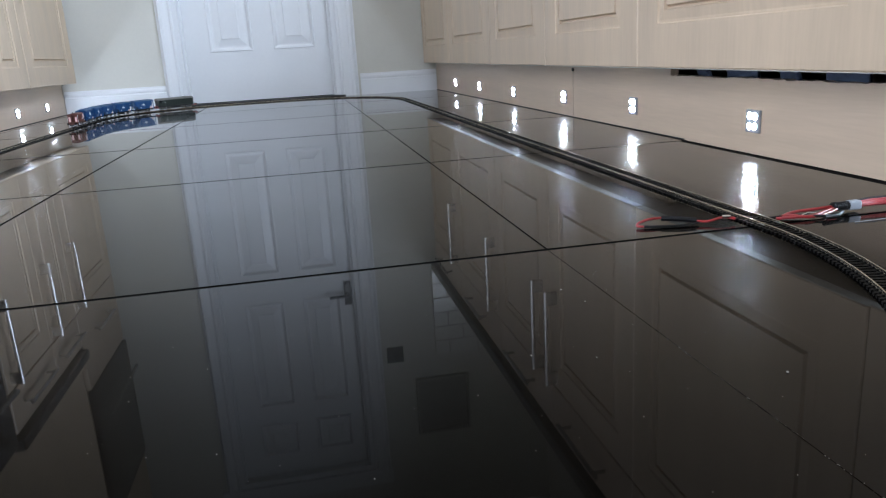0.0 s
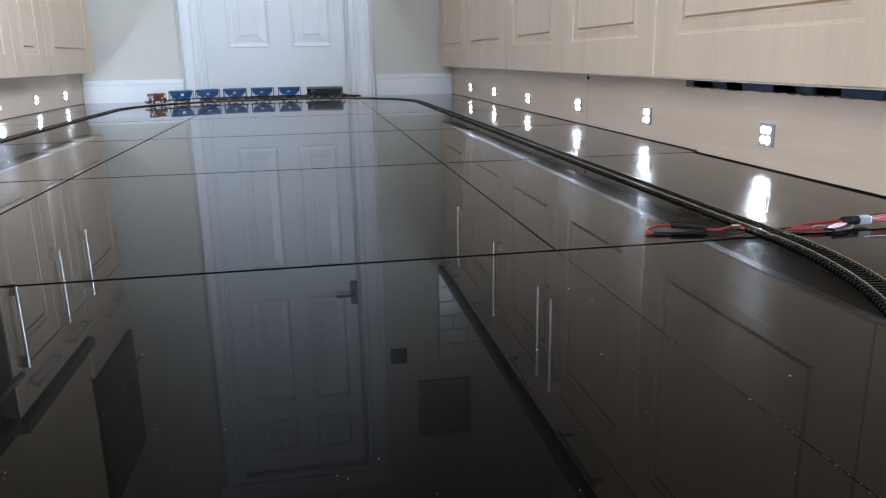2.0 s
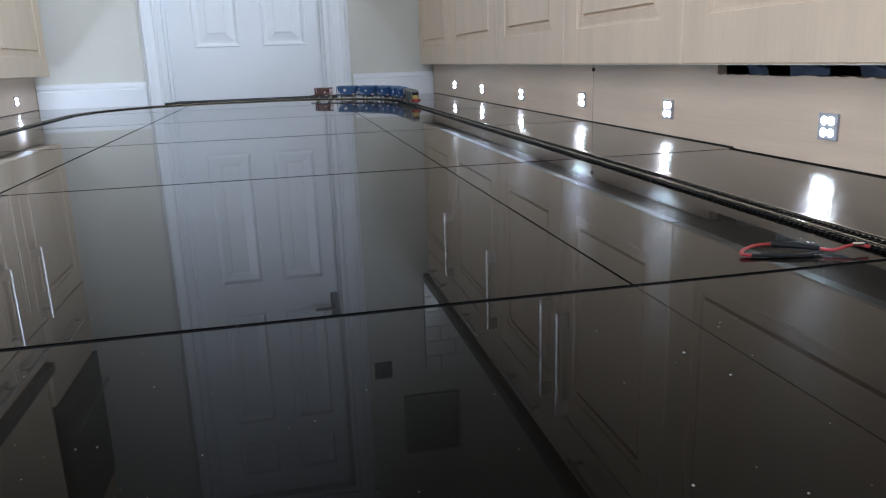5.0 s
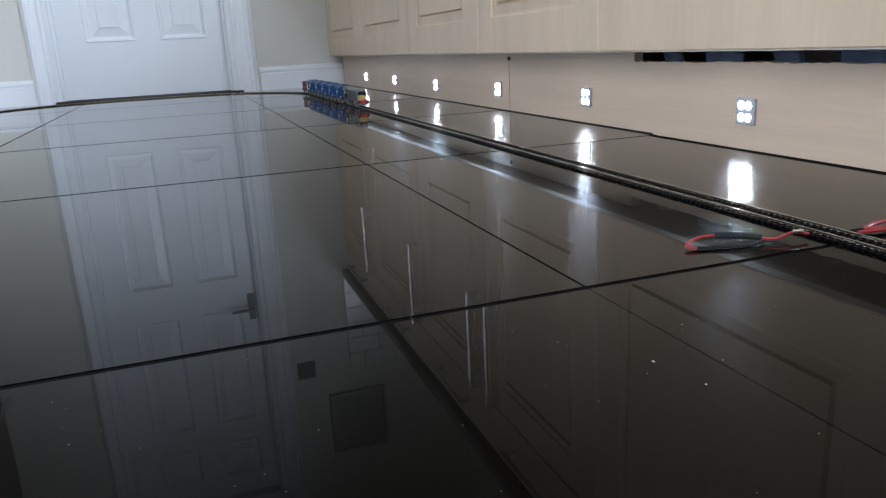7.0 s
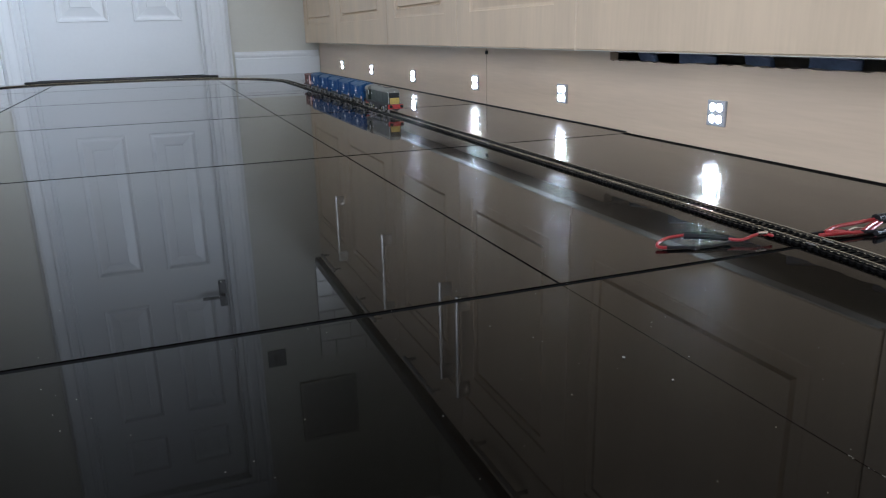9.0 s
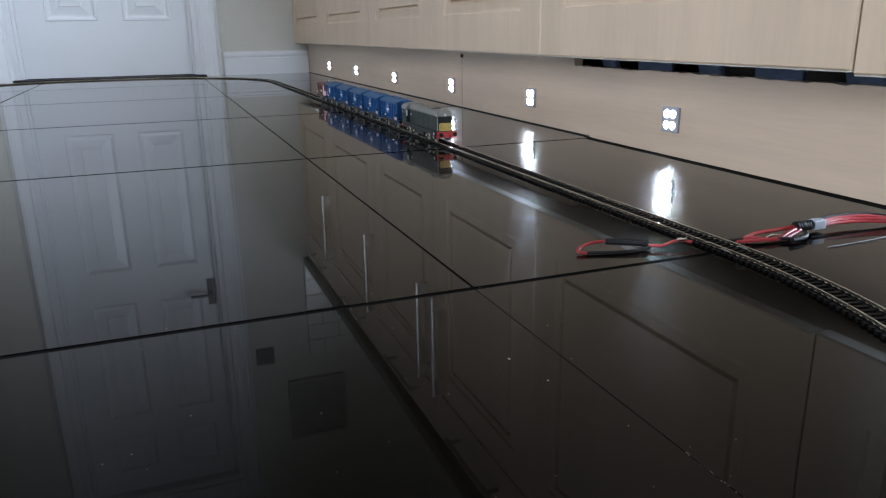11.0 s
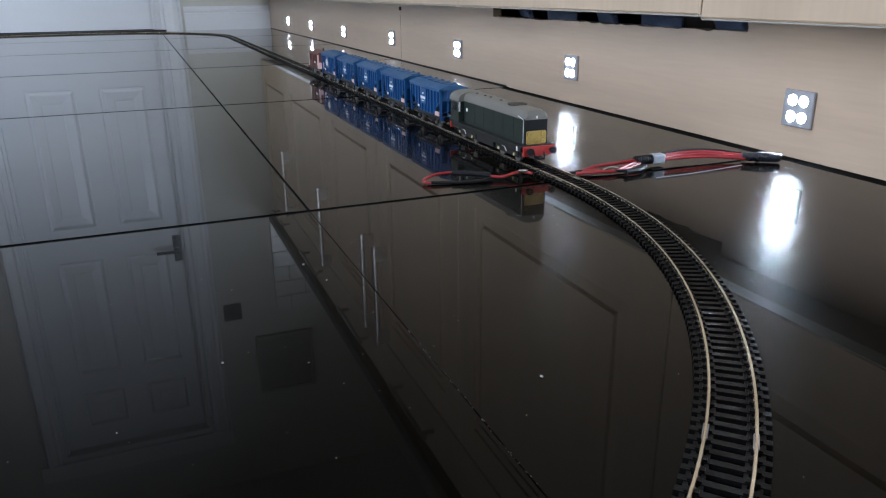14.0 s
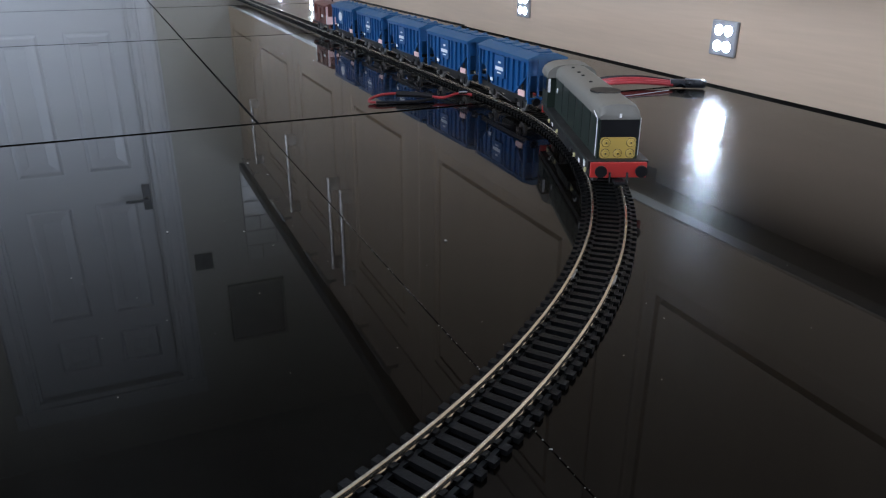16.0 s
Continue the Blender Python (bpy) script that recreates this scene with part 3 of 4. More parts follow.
def build_loco():
    u = thing("model_locomotive", "green model diesel locomotive with grey roof and yellow nose panel", "model locomotive")
    FX = 0.0855
    part("footplate", boxes((-FX, FX, -0.0175, 0.0175, 0.0205, 0.0228), (-FX + 0.004, FX - 0.004, -0.0165, 0.0165, 0.0165, 0.0205), bev=0.0003), "frame_dark", u)
    part("hood", prism(bmesh.new(), hood_profile(0.0117, 0.0228, 0.0462, 0.0463)[:3] + [(-0.0117, 0.0462)], "x", -0.058, 0.0805), "green", u)
    # roof with a hipped front end
    bm = bmesh.new()
    base = [(y, z) for y, z in hood_profile(0.0120, 0.0455, 0.0475, 0.0545)]
    rings = []
    for x, k in ((-0.0575, 1.0), (0.0735, 1.0), (0.0785, 0.90), (0.0812, 0.42)):
        rings.append([bm.verts.new((x, y * (1 if k == 1 else 0.6 + 0.4 * max(k, 0.9)), 0.0455 + (z - 0.0455) * k)) for y, z in base])
    for a, b in zip(rings, rings[1:]):
        for i in range(len(base)):
            j = (i + 1) % len(base)
            bm.faces.new((a[i], a[j], b[j], b[i]))
    bm.faces.new(rings[0])
    bm.faces.new(rings[-1])
    bmesh.ops.recalc_face_normals(bm, faces=bm.faces)
    roof = part("roof", bm, "roof_grey", u, "weathered grey roof", True)
    part("fan_grille", rods(((0.042, 0, 0.0540), (0.042, 0, 0.0549), 0.0092), seg=28), "frame_dark", roof, "round dark fan grille")
    for x in (-0.045, -0.025, -0.012, 0.012):
        part("roof_vent", boxes((x, x + 0.0018, -0.0035, -0.0015, 0.0535, 0.0552), bev=0.0002), "frame_dark", roof)
    # cab at the trailing end
    cab = part("cab", prism(bmesh.new(), [(-0.0172, 0.0228), (0.0172, 0.0228), (0.0172, 0.0455), (-0.0172, 0.0455)], "x", -0.0815, -0.0605), "green", u, "green driving cab")
    part("cab_roof", prism(bmesh.new(), [(-0.0182, 0.0450), (0.0182, 0.0450)] + [(0.0182 * math.cos(radians(a)) ** 0.8 if a < 90 else -0.0182 * abs(math.cos(radians(a))) ** 0.8, 0.0468 + 0.0080 * math.sin(radians(a))) for a in range(0, 181, 15)], "x", -0.0828, -0.0575), "roof_grey", cab)
    for s in (-1, 1):
        part("cab_window", boxes((-0.0765, -0.0655, s * 0.0173 - 0.0003, s * 0.0173 + 0.0003, 0.0345, 0.0435)), "glass", cab)
        part("cab_window", boxes((-0.0604, -0.0600, s * 0.0160 - 0.0009, s * 0.0160 + 0.0009, 0.034, 0.044)), "white", cab, "pale cab front window")
        part("handrail", rods(((0.0788, s * 0.0124, 0.024), (0.0788, s * 0.0124, 0.0455), 0.00030), ((0.0788, s * 0.0124, 0.0455), (0.068, s * 0.0122, 0.0478), 0.00030), seg=6), "white", u, "thin white handrail")
        part("roundel", rods(((-0.05, s * 0.0116, 0.037), (-0.05, s * 0.0120, 0.037), 0.0019), seg=18), "white", u, "small pale crest disc")
        for x in (-0.03, -0.008, 0.014, 0.036, 0.058):
            part("hood_door_line", boxes((x, x + 0.0003, s * 0.0117 - 0.0002, s * 0.0117 + 0.0002, 0.0245, 0.0455)), "frame_dark", u)
        part("side_step", boxes((0.0765, 0.0785, s * 0.0178 - 0.0004, s * 0.0178 + 0.0004, 0.0175, 0.0215)), "white", u, "white painted step")
        part("step_rail", boxes((-0.079, 0.079, s * 0.0176 - 0.0003, s * 0.0176 + 0.0003, 0.0212, 0.0222)), "green", u)
    # nose
    part("nose_upper", boxes((0.0805, 0.0809, -0.0108, 0.0108, 0.0353, 0.0460)), "black", u, "dark upper nose panel")
    part("nose_strip", boxes((0.0806, 0.0816, -0.0006, 0.0006, 0.0466, 0.0488)), "white", u)
    bm = bmesh.new()
    prof = []
    for cy, cz, a0 in ((0.0084, 0.0334, 0), (-0.0084, 0.0334, 90), (-0.0084, 0.0248, 180), (0.0084, 0.0248, 270)):
        for i in range(5):
            a = radians(a0 + i * 22.5)
            prof.append((cy + 0.0018 * math.cos(a), cz + 0.0018 * math.sin(a)))
    prism(bm, prof, "x", 0.0806, 0.0813)
    nose = part("nose_panel", bm, "yellow", u, "yellow warning panel")
    for y, z in ((-0.0071, 0.0323), (0.0071, 0.0323), (-0.0071, 0.0261), (0, 0.0261), (0.0071, 0.0261)):
        bm = bmesh.new()
        ring_of = [(0.0023, 0.0813), (0.0023, 0.0817), (0.0019, 0.0820), (0.0015, 0.0817), (0.0008, 0.0817), (0.0008, 0.0823), (0.0003, 0.0825)]
        loops_ = [[bm.verts.new((x, y + r * math.cos(a * math.pi / 9), z + r * math.sin(a * math.pi / 9))) for a in range(18)] for r, x in ring_of]
        for p, q in zip(loops_, loops_[1:]):
            for i in range(18):
                bm.faces.new((p[i], p[(i + 1) % 18], q[(i + 1) % 18], q[i]))
        bm.faces.new(loops_[-1])
        bm.faces.new(loops_[0])
        bmesh.ops.recalc_face_normals(bm, faces=bm.faces)
        d = part("marker_disc", bm, "yellow", nose, "round yellow marker disc with a raised rim", True)
        part("disc_boss", rods(((0.0823, y, z), (0.0827, y, z), 0.0005), seg=10), "frame_dark", d)
        part("disc_shadow_gap", rods(((0.0812, y, z), (0.0814, y, z), 0.0026), seg=18), "frame_dark", d)
    for x, s in ((FX, 1), (-FX, -1)):
        beam = part("buffer_beam", boxes(tuple(sorted((x, x + s * 0.002))) + (-0.0162, 0.0162, 0.0133, 0.0222), bev=0.0004), "red", u, "red buffer beam")
        buffers(beam, x + s * 0.002, s)
        part("coupling", boxes(tuple(sorted((x, x + s * 0.008))) + (-0.003, 0.003, 0.0105, 0.0125), bev=0.0004), "black", beam)
        for y in (-0.005, 0.005):
            part("brake_hose", rods(((x + s * 0.002, y, 0.0165), (x + s * 0.0038, y, 0.011), 0.0006), seg=6), "black", beam)
    part("fuel_tank", boxes((-0.020, 0.020, -0.0145, 0.0145, 0.0095, 0.0165), bev=0.001), "frame_dark", u)
    for bx in (-0.048, 0.048):
        bog = part("bogie", boxes((bx - 0.024, bx + 0.024, -0.0135, -0.0115, 0.0095, 0.0150), (bx - 0.024, bx + 0.024, 0.0115, 0.0135, 0.0095, 0.0150), (bx - 0.004, bx + 0.004, -0.0115, 0.0115, 0.010, 0.0165), bev=0.0004), "frame_dark", u, "black bogie with pale axle boxes")
        for dx in (-0.0165, 0.0165):
            wheelset(bog, bx + dx, 0.0066)
            for s in (-1, 1):
                part("axle_box", rods(((bx + dx, s * 0.0135, 0.0115), (bx + dx, s * 0.0145, 0.0115), 0.0015), seg=12), "pale_yellow", bog, "pale yellow axle box cover")
        for s in (-1, 1):
            part("sand_pipe", rods(((bx - 0.008, s * 0.0142, 0.0155), (bx - 0.003, s * 0.0142, 0.0155), 0.0005), ((bx - 0.003, s * 0.0142, 0.0155), (bx + 0.001, s * 0.0142, 0.0115), 0.0005), seg=6), "white", bog, "thin white pipe")
    return u


def build_hopper():
    u = thing("model_hopper_wagon", "blue ribbed model hopper wagon with covered top", "model wagon", group="train of blue hopper wagons")
    W = 0.0152
    part("hopper_body", prism(bmesh.new(), [(-0.0475, 0.051), (0.0475, 0.051), (0.0475, 0.0365), (0.024, 0.0192), (-0.024, 0.0192), (-0.0475, 0.0365)], "y", -W, W), "blue", u)
    roof = part("roof_cover", prism(bmesh.new(), [(-0.0182, 0.0500), (0.0182, 0.0500), (0.0182, 0.0512), (0.008, 0.0548), (-0.008, 0.0548), (-0.0182, 0.0512)], "x", -0.0545, 0.0545), "blue_top", u, "sloping dark blue top cover")
    for i in range(5):
        x = -0.042 + i * 0.021
        part("hatch", boxes((x - 0.0075, x + 0.0075, -0.0062, 0.0062, 0.0548, 0.0560), bev=0.0004), "blue_top", roof)
        part("hatch_knob", boxes((x - 0.0015, x + 0.0015, 0.0045, 0.0075, 0.0545, 0.0569), bev=0.0004), "blue_top", roof)
    for s in (-1, 1):
        for i in range(9):
            x = -0.044 + i * 0.011
            zb = 0.0205 if abs(x) < 0.024 else 0.0200 + (abs(x) - 0.024) * 0.736
            part("rib", boxes((x - 0.0011, x + 0.0011, s * (W + 0.0010) - 0.0010, s * (W + 0.0010) + 0.0010, zb, 0.0495)), "blue", u)
        for x in (-0.0525, 0.0525):
            part("corner_post", boxes((x - 0.0012, x + 0.0012, s * 0.0158 - 0.0012, s * 0.0158 + 0.0012, 0.0185, 0.0502)), "blue", u)
        part("top_rail", boxes((-0.0530, 0.0530, s * 0.0168 - 0.0009, s * 0.0168 + 0.0009, 0.0478, 0.0500)), "blue", u)
        part("solebar", boxes((-0.0545, 0.0545, s * 0.0125 - 0.001, s * 0.0125 + 0.001, 0.0150, 0.0190)), "frame_dark", u)
        # plain bars in place of lettering
        part("side_bar", boxes((-0.012, 0.004, s * (W + 0.0026) - 0.0002, s * (W + 0.0026) + 0.0002, 0.0345, 0.0375)), "white", u, "pale lettering bar")
        part("side_bar", boxes((-0.008, 0.0, s * (W + 0.0026) - 0.0002, s * (W + 0.0026) + 0.0002, 0.0318, 0.0328)), "white", u, "pale lettering bar")
        part("side_bar", boxes((-0.006, -0.001, s * (W + 0.0026) - 0.0002, s * (W + 0.0026) + 0.0002, 0.0405, 0.0420)), "white", u, "pale lettering bar")
        part("data_panel", boxes((0.0325, 0.0445, s * 0.0152 - 0.0006, s * 0.0152 + 0.0006, 0.0195, 0.0243)), "pink", u, "pale pink data panel")
        part("data_panel", boxes((-0.023, -0.0175, s * (W + 0.0026) - 0.0003, s * (W + 0.0026) + 0.0003, 0.0235, 0.0262)), "white", u, "small white data panel")
        for x in (-0.031, 0.031):
            part("axle_guard", boxes((x - 0.0045, x + 0.0045, s * 0.0122 - 0.0007, s * 0.0122 + 0.0007, 0.0085, 0.0152), bev=0.0003), "frame_dark", u)
            part("axle_box", boxes((x - 0.0016, x + 0.0016, s * 0.0136 - 0.0009, s * 0.0136 + 0.0009, 0.0095, 0.0125), bev=0.0003), "wheel", u)
        part("stanchion", boxes((-0.0375, -0.036, s * 0.0138 - 0.0008, s * 0.0138 + 0.0008, 0.0188, 0.0300)), "frame_dark", u)
        part("stanchion", boxes((0.036, 0.0375, s * 0.0138 - 0.0008, s * 0.0138 + 0.0008, 0.0188, 0.0300)), "frame_dark", u)
        part("name_panel", boxes((-0.0145, 0.0065, s * (W + 0.0012) - 0.0012, s * (W + 0.0012) + 0.0012, 0.0285, 0.0470)), "blue", u, "raised blue lettering panel")
        part("brake_lever", rods(((-0.018, s * 0.0138, 0.0135), (0.016, s * 0.0138, 0.0105), 0.0004), seg=6), "wheel", u, "thin grey brake lever")
    part("hopper_chute", boxes((-0.012, 0.012, -0.009, 0.009, 0.0085, 0.0185), bev=0.0015), "frame_dark", u)
    for x, s in ((0.0545, 1), (-0.0545, -1)):
        beam = part("headstock", boxes(tuple(sorted((x - s * 0.002, x))) + (-0.0165, 0.0165, 0.0150, 0.0200), bev=0.0003), "blue", u)
        buffers(beam, x, s, 0.0175)
        part("end_plate", boxes(tuple(sorted((x - s * 0.0038, x - s * 0.0032))) + (0.003, 0.013, 0.0395, 0.0425)), "white", u, "small pale end plate")
        part("end_ladder", boxes((x - s * 0.0025 - 0.0006, x - s * 0.0025 + 0.0006, -0.0075, -0.006, 0.019, 0.050), (x - s * 0.0025 - 0.0006, x - s * 0.0025 + 0.0006, 0.006, 0.0075, 0.019, 0.050)), "blue", u)
        part("coupling", boxes(tuple(sorted((x, x + s * 0.009))) + (-0.003, 0.003, 0.0105, 0.0122), bev=0.0004), "black", beam)
    # the body is 102 mm over its headstocks
    for o in u.children_recursive:
        o.data.transform(Matrix.Diagonal((0.936, 1, 1, 1)))
    for x in (-0.029, 0.029):
        wheelset(u, x, 0.0058)
    return u


def build_van():
    u = thing("model_brake_van", "brown model brake van with open end platforms", "model wagon")
    part("van_floor", boxes((-0.049, 0.049, -0.0160, 0.0160, 0.0170, 0.0190), bev=0.0003), "frame_dark", u)
    part("van_body", boxes((-0.020, 0.022, -0.0160, 0.0160, 0.0190, 0.0455)), "brown", u)
    for s in (-1, 1):
        for i in range(6):
            x = -0.016 + i * 0.007
            part("plank_strip", boxes((x, x + 0.0006, s * 0.0161 - 0.0003, s * 0.0161 + 0.0003, 0.0195, 0.045)), "frame_dark", u)
        part("lookout", boxes((-0.004, 0.005, s * 0.0172 - 0.0012, s * 0.0172 + 0.0012, 0.0245, 0.0415), bev=0.0004), "brown", u)
        part("end_wall", boxes((0.034, 0.0355, s * 0.008 - 0.008, s * 0.008 + 0.008, 0.019, 0.0300)), "pink", u, "pale lower end wall")
        part("end_post", boxes((0.034, 0.0355, s * 0.0148 - 0.0013, s * 0.0148 + 0.0013, 0.0300, 0.0455), (0.034, 0.0355, s * 0.0045 - 0.0010, s * 0.0045 + 0.0010, 0.0300, 0.0455)), "pink", u, "pale end posts")
        part("end_wall", boxes((-0.0355, -0.034, s * 0.010 - 0.006, s * 0.010 + 0.006, 0.019, 0.0455)), "brown", u)
        part("end_mark", boxes((-0.0359, -0.0354, s * 0.010 - 0.003, s * 0.010 + 0.003, 0.022, 0.038)), "pink", u, "pale end marking")
        part("platform_side", boxes((0.022, 0.0352, s * 0.0157 - 0.0004, s * 0.0157 + 0.0004, 0.019, 0.031)), "brown", u)
        part("platform_side", boxes((-0.0352, -0.020, s * 0.0157 - 0.0004, s * 0.0157 + 0.0004, 0.019, 0.031)), "brown", u)
        for x in (0.036, -0.036):
            part("handrail", rods(((x, s * 0.0165, 0.020), (x, s * 0.0165, 0.044), 0.0004), seg=6), "white", u, "thin white handrail")
        part("footboard", boxes((-0.040, 0.040, s * 0.0165 - 0.0015, s * 0.0165 + 0.0015, 0.0085, 0.0093)), "frame_dark", u)
        part("data_panel", boxes((0.008, 0.017, s * 0.0166 - 0.0003, s * 0.0166 + 0.0003, 0.028, 0.032)), "white", u, "pale lettering bar")
        for x in (-0.028, 0.028):
            part("axle_guard", boxes((x - 0.0045, x + 0.0045, s * 0.0122 - 0.0007, s * 0.0122 + 0.0007, 0.0085, 0.0170), bev=0.0003), "frame_dark", u)
    part("van_roof", prism(bmesh.new(), [(-0.0172, 0.0450), (0.0172, 0.0450), (0.0172, 0.0462), (0.011, 0.0487), (0.0, 0.0497), (-0.011, 0.0487), (-0.0172, 0.0462)], "x", -0.037, 0.037), "brown", u, "brown curved roof")
    part("chimney", rods(((-0.006, 0.006, 0.0485), (-0.006, 0.006, 0.0535), 0.0012)), "frame_dark", u)
    for x, s in ((0.049, 1), (-0.049, -1)):
        beam = part("headstock", boxes(tuple(sorted((x - s * 0.002, x))) + (-0.0165, 0.0165, 0.0140, 0.0195), bev=0.0003), "brown", u)
        buffers(beam, x, s, 0.0170)
        part("coupling", boxes(tuple(sorted((x, x + s * 0.009))) + (-0.003, 0.003, 0.0105, 0.0122), bev=0.0004), "black", beam)
    for x in (-0.028, 0.028):
        wheelset(u, x, 0.0058)
    return u


loco = build_loco()
hoppers = [build_hopper()]
for k in range(4):
    hoppers.append(copy_thing(hoppers[0], pose(0, 0, 0)))
last = hoppers[-1]
tagged(last, "blue ribbed model hopper wagon with a white oval emblem")
for o in [c for c in last.children if c.name.startswith("side_bar")]:
    bpy.data.objects.remove(o)
for s in (-1, 1):
    bm = bmesh.new()
    bmesh.ops.create_cone(bm, cap_ends=True, segments=24, radius1=0.006, radius2=0.006, depth=0.0005, matrix=Matrix.Translation((-0.004, s * 0.0181, 0.038)) @ Matrix.Rotation(radians(90), 4, "X"))
    bmesh.ops.scale(bm, verts=bm.verts, vec=(1.25, 1, 1))
    part("emblem", bm, "white", last, "plain white oval emblem")
van = build_van()

# ---------------------------------------------------------------- wires on the floor


def tube(pts, r, seg=8, steps=8):
    """A round wire through points, smoothed."""
    P = [Vector(p) for p in pts]
    P = [P[0]] + P + [P[-1]]
    path = []
    for i in range(1, len(P) - 2):
        for k in range(steps):
            t = k / steps
            a, b, c, d = P[i - 1], P[i], P[i + 1], P[i + 2]
            path.append(0.5 * (2 * b + (c - a) * t + (2 * a - 5 * b + 4 * c - d) * t * t + (3 * b - a - 3 * c + d) * t ** 3))
    path.append(P[-2])
    bm = bmesh.new()
    rings = []
    for i, p in enumerate(path):
        d = (path[min(i + 1, len(path) - 1)] - path[max(i - 1, 0)]).normalized()
        u = d.cross(Vector((0, 0, 1)))
        u = u.normalized() if u.length > 1e-4 else Vector((1, 0, 0))
        v = u.cross(d).normalized()
        rings.append([bm.verts.new(p + r * (math.cos(2 * math.pi * j / seg) * u + math.sin(2 * math.pi * j / seg) * v)) for j in range(seg)])
    for a, b in zip(rings, rings[1:]):
        for j in range(seg):
            bm.faces.new((a[j], a[(j + 1) % seg], b[(j + 1) % seg], b[j]))
    bm.faces.new(rings[0])
    bm.faces.new(rings[-1])
    bmesh.ops.recalc_face_normals(bm, faces=bm.faces)
    return bm


cable = thing("power_cable", "red and black twin wire with plugs crossing under the track", "cable")
WY = 0.862
part("red_wire", tube([(0.640, WY - 0.002, 0.003), (0.654, WY + 0.001, 0.0052), (0.674, WY + 0.001, 0.0060), (0.700, WY + 0.001, 0.0068)], 0.0017), "red_wire", cable, "red wire", True)
part("red_wire", tube([(0.632, WY - 0.004, 0.002), (0.650, WY - 0.010, 0.003), (0.668, WY - 0.012, 0.003), (0.682, WY - 0.007, 0.0045), (0.700, WY - 0.001, 0.0062)], 0.0016), "red_wire", cable, "red wire", True)
part("black_wire", tube([(0.628, WY + 0.001, 0.002), (0.648, WY - 0.003, 0.003), (0.676, WY - 0.017, 0.003), (0.690, WY - 0.020, 0.0025)], 0.0014), "black", cable, "black wire", True)
part("black_sleeve", tube([(0.672, WY - 0.022, 0.0035), (0.690, WY - 0.018, 0.0035), (0.703, WY - 0.008, 0.003)], 0.0022), "black", cable, "", True)
bm = bmesh.new()
for i in range(7):
    rod(bm, (0.698 + i * 0.0026, WY, 0.0068), (0.6998 + i * 0.0026, WY, 0.0068), 0.0046, 14)
rod(bm, (0.697, WY, 0.0068), (0.716, WY, 0.0068), 0.0038, 14)
part("ribbed_sleeve", bm, "black", cable, "black ribbed strain relief", True)
part("plug_body", boxes((0.715, 0.729, WY - 0.0045, WY + 0.0045, 0.002, 0.0112), bev=0.0015), "grey_plug", cable, "grey plug body")
for red in ([(0.729, WY + 0.002, 0.008), (0.752, WY + 0.003, 0.0090), (0.780, WY - 0.003, 0.0085), (0.808, WY - 0.020, 0.0060)],
            [(0.729, WY - 0.001, 0.007), (0.752, WY + 0.001, 0.0072), (0.780, WY - 0.005, 0.0066), (0.807, WY - 0.022, 0.0045)],
            [(0.729, WY, 0.005), (0.754, WY - 0.0005, 0.0050), (0.782, WY - 0.007, 0.0044), (0.806, WY - 0.024, 0.0035)]):
    part("red_wire", tube(red, 0.0015), "red_wire", cable, "red wire", True)
part("black_wire", tube([(0.729, WY + 0.004, 0.0095), (0.752, WY + 0.004, 0.0108), (0.782, WY - 0.002, 0.0100), (0.808, WY - 0.018, 0.0070)], 0.0014), "black", cable, "black wire", True)
part("red_wire", tube([(0.700, WY - 0.004, 0.005), (0.686, WY - 0.009, 0.0035), (0.674, WY - 0.013, 0.0028), (0.660, WY - 0.012, 0.0024), (0.650, WY - 0.006, 0.0040), (0.640, WY - 0.002, 0.0030)], 0.0013), "red_wire", cable, "red wire", True)
part("bare_end", tube([(0.672, WY - 0.010, 0.0050), (0.664, WY - 0.009, 0.0058), (0.656, WY - 0.010, 0.0045)], 0.0008), "steel", cable, "bright bare wire strand", True)
# shrink-tube end with a worn, shiny skin
bm = rod(bmesh.new(), (-0.020, 0, 0.0050), (-0.007, 0, 0.0050), 0.0040, 16, 0.0044)
rod(bm, (-0.007, 0, 0.0050), (0.012, 0, 0.0050), 0.0048, 16, 0.0046)
rod(bm, (0.012, 0, 0.0050), (0.0145, 0, 0.0050), 0.0046, 16, 0.0036)
part("tie_tail", tube([(0.690, WY - 0.042, 0.0008), (0.735, WY - 0.041, 0.0009), (0.790, WY - 0.037, 0.0016)], 0.0004), "grey_plug", cable, "pale thin cable tie tail", True)
plug = part("end_plug", bm, "shrink", cable, "worn black shrink-tube end", True)
plug.matrix_basis = pose(0.822, WY - 0.031, 0, 0, 0, -35)
# pale boxes draw both the scuffs and the highlights on the skin
part("worn_highlight", boxes((-0.006, 0.008, -0.0022, 0.0008, 0.0093, 0.0099), bev=0.0003), "grey_plug", plug, "pale scuff and painted highlight")
part("worn_highlight", boxes((0.0125, 0.0150, -0.0030, 0.0005, 0.0065, 0.0086), bev=0.0003), "grey_plug", plug, "pale scuffed tip with painted highlight")
loose = thing("loose_wire", "bent red and black wire lying beside the track", "cable")
part("red_wire", tube([(0.528, 0.892, 0.0062), (0.512, 0.892, 0.006), (0.500, 0.889, 0.004), (0.497, 0.885, 0.0022), (0.502, 0.881, 0.0018)], 0.0013), "red_wire", loose, "red wire", True)
part("black_wire", tube([(0.500, 0.883, 0.0016), (0.520, 0.876, 0.0015), (0.540, 0.872, 0.0015), (0.556, 0.873, 0.0022)], 0.0014), "black", loose, "black wire", True)
